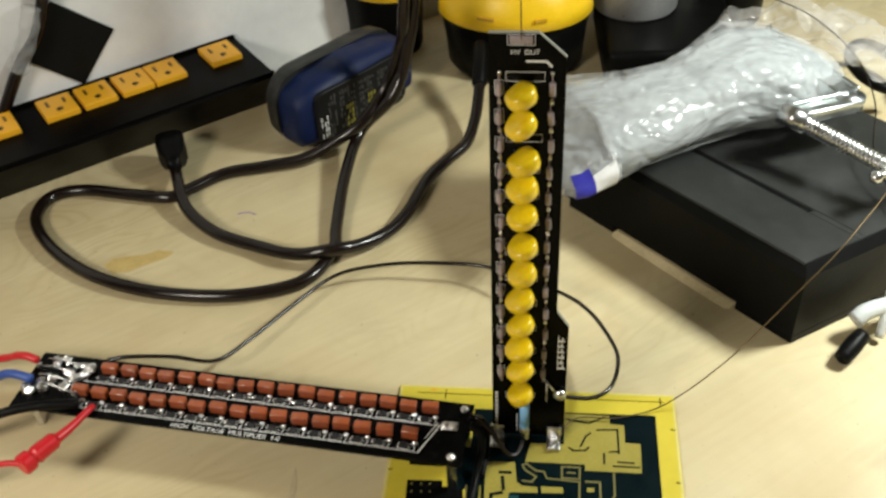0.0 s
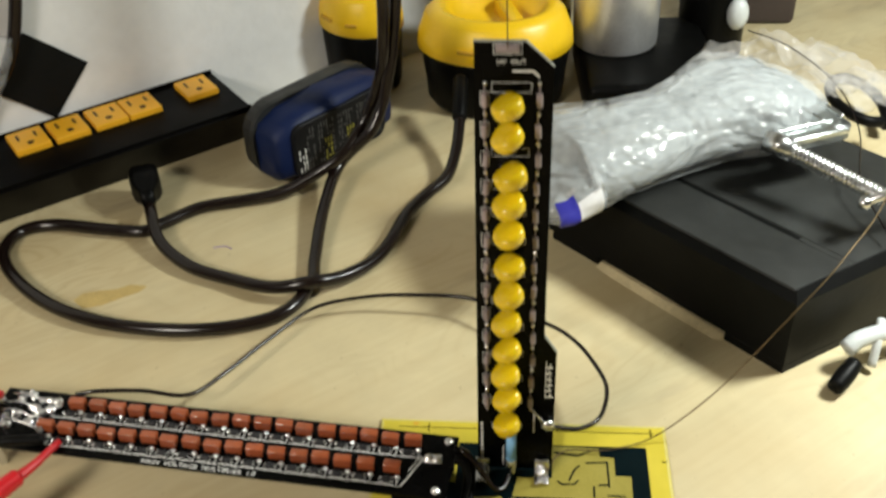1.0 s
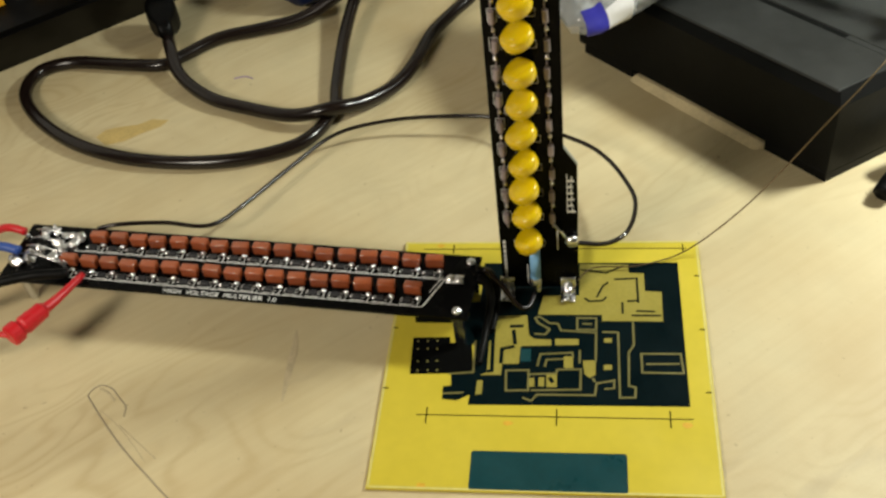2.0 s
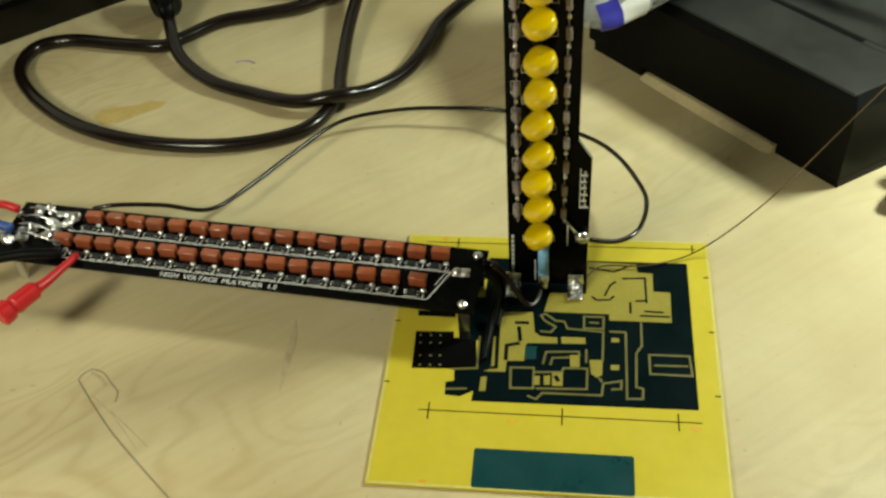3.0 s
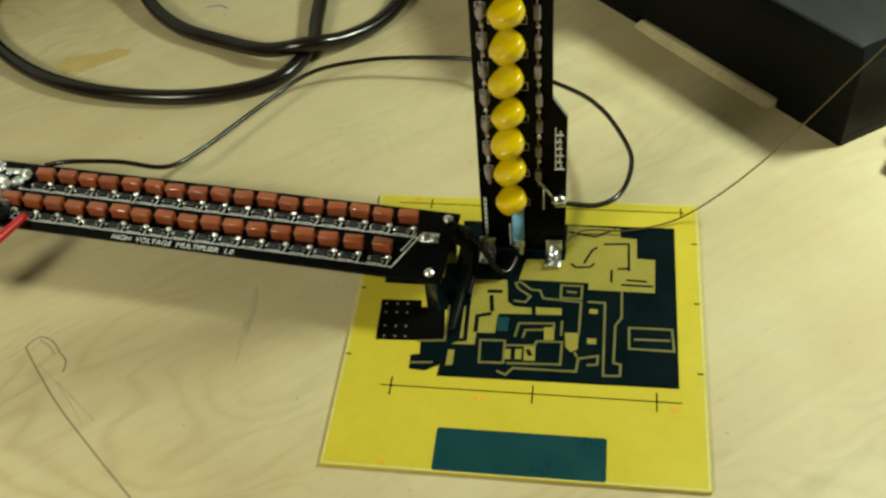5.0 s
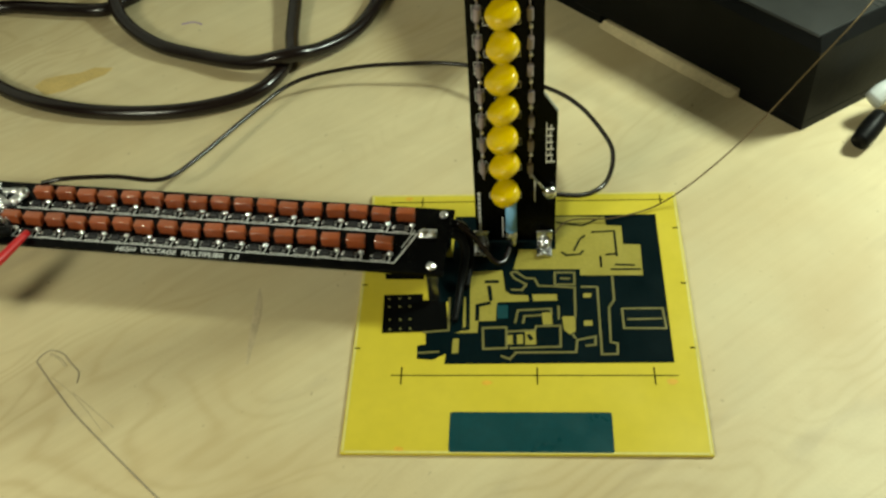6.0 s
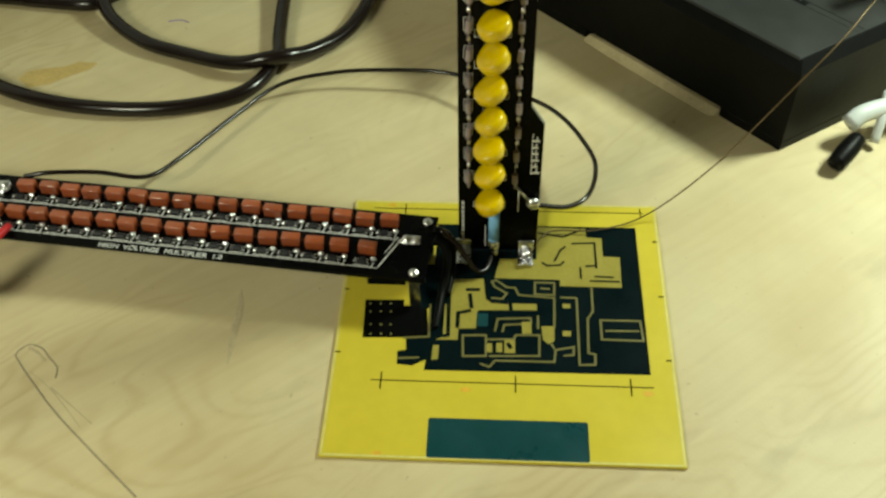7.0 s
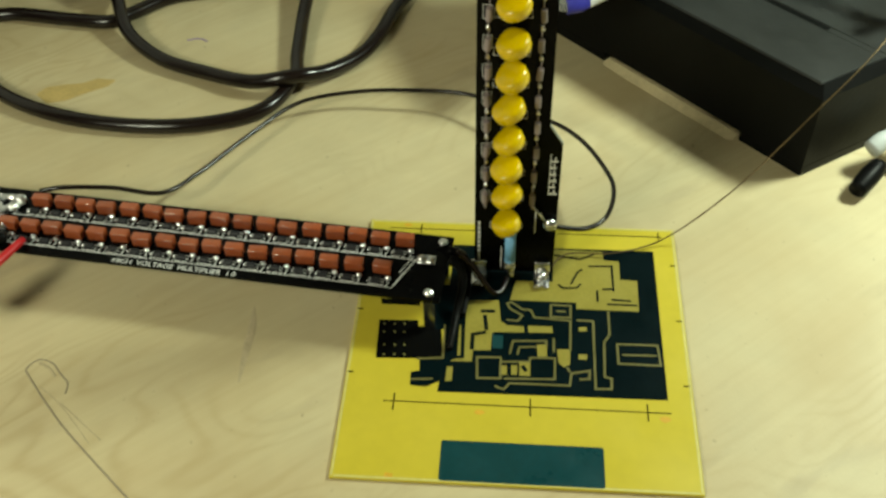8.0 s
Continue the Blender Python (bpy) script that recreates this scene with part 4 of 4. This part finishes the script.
def charger(at, turn, r, zcap, cap_h):
    t = root("tool_charger")
    n = 40
    bm = bmesh.new()
    out = lambda s: [(s * r * math.cos(2 * math.pi * k / n), 0.82 * s * r * math.sin(2 * math.pi * k / n)) for k in range(n)]
    add_loft(bm, [[(x, y, z) for x, y in out(s)] for z, s in ((0.0, 0.86), (0.006, 0.93), (zcap * 0.5, 0.95), (zcap, 1.0), (zcap + 0.004, 0.97))])
    part("base", bm, BLACKTOOL, t, "black moulded base", True)
    bm = bmesh.new()
    add_loft(bm, [[(x, y, z) for x, y in out(s)] for z, s in ((zcap + 0.002, 0.98), (zcap + 0.004, 1.05), (zcap + cap_h * 0.5, 1.03), (zcap + cap_h, 0.93), (zcap + cap_h + 0.006, 0.80), (zcap + cap_h + 0.004, 0.66), (zcap + cap_h - 0.012, 0.6))])
    part("collar", bm, YELLOWTOOL, t, "bright yellow collar", True)
    bm = bmesh.new()
    add_loft(bm, [[(x, y, z) for x, y in out(s)] for z, s in ((zcap + 0.004, 0.60), (zcap + cap_h * 0.35, 0.64), (zcap + cap_h * 0.5, 0.60), (zcap + cap_h * 0.5 + 0.001, 0.30))])
    part("socket", bm, BLACKTOOL, t, "black sunken socket", True)
    bm = bmesh.new()
    add_box(bm, (0.22 * r, 0, zcap + cap_h * 0.7), (0.012, 1.05 * r, cap_h * 0.5), Matrix.Rotation(0.3, 4, "Z"), 0.003)
    part("divider", bm, YELLOWTOOL, t, "yellow divider across the socket", True)
    bm = bmesh.new()
    add_box(bm, (0.35 * r, -0.80 * r, zcap + cap_h * 0.45), (0.010, 0.003, 0.003), Matrix.Rotation(0.35, 4, "Z"), 0.0006)
    part("latch", bm, LATCH, t, "amber embossed mark")
    bm = bmesh.new()
    add_box(bm, (-0.35 * r, -0.80 * r, zcap + cap_h * 0.5), (0.014, 0.003, 0.003), Matrix.Rotation(-0.3, 4, "Z"), 0.0006)
    part("latch", bm, LATCH, t, "amber embossed mark")
    t.matrix_world = pose(*at, 0, 0, turn)
    return tagged(t, "black tool charger with bright yellow collar standing by the wall", "charger", "tool chargers")


charger((-0.026, 0.526, 0.0), 0, 0.060, 0.046, 0.030)
charger((-0.138, 0.552, 0.0), -30, 0.036, 0.050, 0.030)
drill = root("cordless_tool", (0.012, 0.624, 0))
bm = bmesh.new()
add_loft(bm, [[(x * k, y * k, z) for x, y in rounded(0.052, 0.05, 0.012)] for z, k in ((0, 0.9), (0.004, 1.0), (0.04, 1.0))])
part("foot", bm, BLACKTOOL, drill, "black rubber foot", True)
bm = bmesh.new()
add_loft(bm, [[(x * k, y * k, z) for x, y in rounded(0.050, 0.048, 0.012)] for z, k in ((0.04, 1.0), (0.12, 0.94), (0.18, 0.8))])
part("housing", bm, YELLOWTOOL, drill, "amber yellow housing", True)
tagged(drill, "amber yellow tool body with black foot by the wall", "tool")

# ---- steel tumbler ----
tum = root("tumbler", (0.0715, 0.552, 0.038))
n = 40
circ = lambda r, z: [(r * math.cos(2 * math.pi * k / n), r * math.sin(2 * math.pi * k / n), z) for k in range(n)]
bm = bmesh.new()
add_loft(bm, [circ(0.033, 0.0), circ(0.0345, 0.002), circ(0.0355, 0.13), circ(0.034, 0.132)])
part("steel_body", bm, BRUSHED, tum, "brushed stainless steel body", True)
bm = bmesh.new()
add_loft(bm, [circ(0.0352, 0.124), circ(0.0362, 0.126), circ(0.0362, 0.130), circ(0.0352, 0.1315)])
part("rim", bm, STEEL, tum, "", True)
stand = root("black_stand", (0.096, 0.5350, 0))
bm = bmesh.new()
add_box(bm, (0, 0, 0.0195), (0.106, 0.130, 0.037), Matrix.Rotation(0.06, 4, "Z"), 0.006, 3)
part("case", bm, BLACKTOOL, stand, "", True)
for x in (-0.04, 0.04):
    for y in (-0.03, 0.03):
        bm = bmesh.new()
        add_cyl(bm, (x, y, 0), (x, y, 0.002), 0.005, n=12)
        part("foot", bm, RUBBER, stand)
tagged(stand, "low black plastic case under the steel tumbler", "case")
tagged(tum, "brushed stainless steel tumbler standing on a black case", "tumbler")

# ---- machine base ----
press = root("machine_base")
C0 = Vector((0.1465, 0.1965))
eL = (Vector((0.016, 0.327)) - C0).normalized()
eR = (Vector((0.209, 0.238)) - C0).normalized()
bm = bmesh.new()


def pquad(a0, a1, b0, b1):
    return [tuple(C0 + eL * a + eR * b) for a, b in ((a0, b0), (a0, b1), (a1, b1), (a1, b0))]


def slab(bm, a0, a1, b0, b1, z0, z1, inset=0.002):
    lo, hi = pquad(a0, a1, b0, b1), pquad(a0 + inset, a1 - inset, b0 + inset, b1 - inset)
    add_loft(bm, [[(x, y, z0) for x, y in lo], [(x, y, z1 - inset) for x, y in lo], [(x, y, z1) for x, y in hi]])


slab(bm, 0, 0.185, 0, 0.17, 0.006, 0.055, 0.0050)
part("casting", bm, PRESS, press, "black painted casting")
# the plates' grey is lifted above the casting's for the light the top catches
for b0, b1 in ((0.0045, 0.0460), (0.0495, 0.1180), (0.1290, 0.1655)):
    bm = bmesh.new()
    slab(bm, 0.006, 0.179, b0, b1, 0.0545, 0.0556, 0.0008)
    part("top_plate", bm, PLATE, press, "dark grey top plate beside a slot, lightened for caught light")
bm = bmesh.new()
slab(bm, 0.0, 0.040, 0.0, 0.16, 0.0, 0.006, 0.0005)
slab(bm, 0.14, 0.18, 0.0, 0.16, 0.0, 0.006, 0.0005)
part("foot", bm, PRESS, press)
# added pale wedge: stands in for the lit bench under the casting's edge
bm = bmesh.new()
add_loft(bm, [[(*(C0 + eL * a + eR * (b * k + 0.003 * (1 - k))), z * k) for b, z in ((-0.0050, 0.0002), (0.0030, 0.0002), (0.0030, 0.0034), (0.0002, 0.0034))] for a, k in ((0.0405, 0.4), (0.0415, 0.8), (0.0440, 1.0), (0.0800, 1.0), (0.1200, 0.95), (0.1380, 0.8), (0.1395, 0.3))])
part("lit_strip", bm, LITSTRIP, press, "pale strip standing in for lit bench under the casting")
bm = bmesh.new()
slab(bm, 0.006, 0.040, 0.0455, 0.0500, 0.0545, 0.0555, 0.0004)
part("slot_end", bm, PLATE, press, "closed end of the narrow slot")
tagged(press, "heavy dark grey painted machine base on the bench", "machine base")

# ---- clamp ----
clamp = root("clamp")
bm = bmesh.new()
s0, s1 = Vector((0.149, 0.303, 0.088)), Vector((0.2015, 0.258, 0.080))
d = (s1 - s0)
path = 26
rings = []
q = d.to_track_quat("Z", "Y").to_matrix()
for k in range(path * 4):
    t = k / (path * 4 - 1)
    r = 0.0045 + (0.0008 if k % 4 in (1, 2) else -0.0003)
    c = s0 + d * t
    rings.append([tuple(c + q @ Vector((r * math.cos(2 * math.pi * j / 14), r * math.sin(2 * math.pi * j / 14), 0))) for j in range(14)])
add_loft(bm, rings)
part("screw", bm, STEEL, clamp, "bright threaded screw", True)
bm = bmesh.new()
add_cyl(bm, s0 - d * 0.08, s0 + d * 0.16, 0.0075, 0.0062, 20)
part("collar", bm, STEEL, clamp, "", True)
bm = bmesh.new()
add_cyl(bm, s1 + Vector((-0.012, -0.006, 0.0)), s1 + Vector((0.045, 0.018, 0.012)), 0.0028, n=12)
add_ball(bm, s1 + Vector((-0.012, -0.006, 0.0)), (0.004, 0.004, 0.004), 10)
part("tommy_bar", bm, STEEL, clamp, "", True)
def flat_arm(a, b, wide, thick, z):
    """A cast arm of flat bar with raised rims along both edges."""
    a, b = Vector((*a, z)), Vector((*b, z))
    turn = Matrix.Rotation(math.atan2(b.y - a.y, b.x - a.x), 4, "Z")
    bm = bmesh.new()
    add_box(bm, (a + b) / 2, ((b - a).length, wide, thick), turn, 0.0012, 2)
    for k in (-1, 1):
        add_box(bm, (a + b) / 2 + turn @ Vector((0, k * (wide / 2 - 0.0012), 0.0006)), ((b - a).length + 0.004, 0.0034, thick + 0.0032), turn, 0.0012, 2)
    part("frame_arm", bm, ZINC, clamp, "dull zinc plated cast arm", True)


flat_arm((0.1480, 0.3050), (0.1880, 0.3220), 0.0150, 0.0050, 0.0865)
flat_arm((0.1870, 0.3300), (0.1450, 0.4080), 0.0170, 0.0050, 0.0870)
bm = bmesh.new()
add_cyl(bm, (0.1885, 0.3245, 0.0830), (0.1885, 0.3245, 0.0900), 0.0088, n=24)
part("frame_corner", bm, ZINC, clamp, "", True)
tagged(clamp, "bright zinc plated screw clamp lying on the machine base", "clamp")

# ---- plastic bag ----
bag = root("plastic_bag")


def bag_mesh(sections, seed, amp):
    bm = bmesh.new()
    n = 72
    rings = []
    for i, (c, w, h, ang) in enumerate(sections):
        ring = []
        for k in range(n):
            a = 2 * math.pi * k / n
            x, z = math.cos(a), math.sin(a)
            x = math.copysign(abs(x) ** 0.7, x) * w
            z = math.copysign(abs(z) ** 0.8, z) * h
            ca, sa = math.cos(ang), math.sin(ang)
            p = Vector((c[0] - sa * x, c[1] + ca * x, c[2] + z))
            q = Vector(((p.x * 0.88 + p.y * 0.47) * 10, (p.y * 0.88 - p.x * 0.47) * 62, p.z * 62)) + Vector((seed, 0, 0))
            f = 0.6 - 1.9 * abs(noise.noise(q)) + 0.35 * noise.noise(q * 3.1)
            p += (p - Vector(c)).normalized() * amp * f
            ring.append(p)
        rings.append(ring)
    add_loft(bm, rings)
    return bm


def bag_sections(scale):
    pts = [((-0.004, 0.290, 0.066), 0.046, 0.003), ((0.004, 0.293, 0.069), 0.052, 0.010), ((0.025, 0.304, 0.076), 0.050, 0.019), ((0.058, 0.314, 0.079), 0.037, 0.021), ((0.088, 0.330, 0.080), 0.032, 0.021), ((0.113, 0.346, 0.083), 0.037, 0.023), ((0.138, 0.362, 0.084), 0.050, 0.024), ((0.160, 0.377, 0.081), 0.046, 0.021), ((0.172, 0.388, 0.076), 0.028, 0.012)]
    fine = []
    for (c0, w0, h0), (c1, w1, h1) in zip(pts, pts[1:]):
        for k in range(11):
            t = k / 11
            c = Vector(c0).lerp(Vector(c1), t)
            fine.append((c, (w0 + (w1 - w0) * t) * scale, (h0 + (h1 - h0) * t) * scale, math.atan2(c1[1] - c0[1], c1[0] - c0[0])))
    return fine


part("outer_film", bag_mesh(bag_sections(1.0), 1.0, 0.0026), FILM, bag, "crinkled clear film", True)
part("inner_wrap", bag_mesh(bag_sections(0.84), 7.0, 0.0030), FILM2, bag, "grey-white wrapped contents", True)
tagged(bag, "crinkled clear plastic bag of parts lying across the machine base", "plastic bag")
outer = bpy.data.objects["outer_film"].data


def film_patch(r0, r1, k0, k1, mat, label):
    """A printed patch that follows the front of the bag's film, by its rings and ribs."""
    bm = bmesh.new()
    for r in range(r0, r1):
        for k in range(k0, k1):
            f = outer.polygons[r * 72 + k]
            bm.faces.new([bm.verts.new(outer.vertices[v].co + outer.vertices[v].normal * 0.0006) for v in f.vertices])
    bmesh.ops.remove_doubles(bm, verts=bm.verts[:], dist=0.00002)
    part("printed_patch", bm, mat, bag, label, True)


film_patch(9, 13, 28, 40, LABELBLUE, "dark blue printed patch")
film_patch(13, 20, 31, 40, LABELWHITE, "white printed patch")

# ---- wall tape and hanging tube ----
tape = root("tape_patch")
bm = bmesh.new()
add_box(bm, (0, 0, 0), (0.052, 0.0012, 0.048), Matrix.Rotation(radians(42), 4, "Y"), 0.0004, 1)
part("sheet", bm, TAPE, tape).matrix_basis = Matrix.Translation(wp(-0.015, WALL_OFF - 0.0012, 0.0765)) @ WALL_M
tagged(tape, "square of black tape stuck on the wall", "tape")
cable("hanging_cable", [wp(-0.085, 0.529, 0.030), wp(-0.073, 0.530, 0.045), wp(-0.053, 0.530, 0.074), wp(-0.036, 0.529, 0.093), wp(-0.022, 0.528, 0.125), wp(-0.005, 0.528, 0.19)], 0.0045, CORD, "black cable hanging down the wall", "cable")
bm = bmesh.new()
add_tube(bm, [wp(-0.056, 0.527, 0.072), wp(-0.048, 0.526, 0.085), wp(-0.040, 0.525, 0.100), wp(-0.034, 0.525, 0.116)], lambda t: 0.0066 + 0.0006 * math.sin(t * 19), 14, 6)
tagged(part("film_wrap", bm, FILM, None, "", True), "crinkled clear film wrapped round the wall cable", "film")

# ---- clutter beyond the machine base ----
bottle = root("dark_bottle", (0.158, 0.605, 0))
bm = bmesh.new()
add_loft(bm, [circ(0.026, 0), circ(0.028, 0.004), circ(0.028, 0.09), circ(0.018, 0.12), circ(0.012, 0.13)])
part("body", bm, BLACKTOOL, bottle, "dark bottle body", True)
bm = bmesh.new()
add_ball(bm, (0.016, -0.028, 0.050), (0.009, 0.009, 0.014), 14)
part("frosted_cap", bm, WHITEPLAST, bottle, "frosted white cap", True)
tagged(bottle, "dark bottle with frosted cap standing on the bench", "bottle")
box = root("brown_case", (0.195, 0.690, 0))
bm = bmesh.new()
add_box(bm, (0, 0, 0.03), (0.10, 0.05, 0.06), None, 0.006, 3)
part("shell", bm, CASE, box, "", True)
tagged(box, "dark brown case at the back of the bench", "case")
bm = bmesh.new()
grid = [[None] * 40 for _ in range(30)]
for i in range(30):
    for j in range(40):
        u, v = i / 29, j / 39
        p = Vector((0.128, 0.520, 0)) + Vector((0.125, -0.010, 0)) * v + Vector((0.020, -0.150, 0)) * u
        q = Vector((p.x, p.y, 0)) * 30
        z = 0.040 + 0.030 * u + 0.016 * (1 - abs(2 * v - 1)) + 0.018 * (0.6 - 2 * abs(noise.noise(q))) + 0.006 * noise.noise(q * 3)
        grid[i][j] = bm.verts.new((p.x + 0.004 * noise.noise(q + Vector((5, 0, 0))), p.y, z))
for i in range(29):
    for j in range(39):
        bm.faces.new((grid[i][j], grid[i + 1][j], grid[i + 1][j + 1], grid[i][j + 1]))
tagged(part("loose_film", bm, FILM3, None, "", True), "loose crumpled clear film beside the plastic bag", "film")
bm = bmesh.new()
add_tube(bm, [(0.252 + 0.021 * math.cos(a), 0.475 + 0.034 * math.sin(a), 0.005 + 0.012 * (1 + math.sin(a * 0.5))) for a in (k * 0.5236 - 0.6 for k in range(12))], 0.0042, 10, 5)
tagged(part("rubber_strap", bm, RUBBER, None, "", True), "black rubber strap loop on the bench", "strap")
cable("dark_wire", [(0.165, 0.490, 0.075), (0.186, 0.447, 0.082), (0.205, 0.392, 0.082), (0.208, 0.338, 0.078), (0.199, 0.290, 0.07), (0.205, 0.245, 0.062)], 0.0005, CORD, "thin dark wire draped over the bag and clamp", "wire", 6)

# ---- clip at the machine base ----
alli = root("insulated_clip")
bm = bmesh.new()
add_tube(bm, [(0.171, 0.180, 0.006), (0.178, 0.188, 0.008), (0.185, 0.196, 0.010)], lambda t: 0.0045 + 0.001 * math.sin(3.1 * t), 14, 6)
part("sleeve", bm, RUBBER, alli, "black rubber sleeve", True)
bm = bmesh.new()
add_tube(bm, [(0.181, 0.203, 0.014), (0.192, 0.209, 0.018), (0.230, 0.225, 0.016)], 0.005, 12, 5)
add_tube(bm, [(0.196, 0.200, 0.004), (0.199, 0.208, 0.016), (0.203, 0.220, 0.022)], 0.0025, 10, 5)
part("tie", bm, WHITEPLAST, alli, "white nylon tie", True)
tagged(alli, "black insulated clip bound with white ties on the bench", "clip")
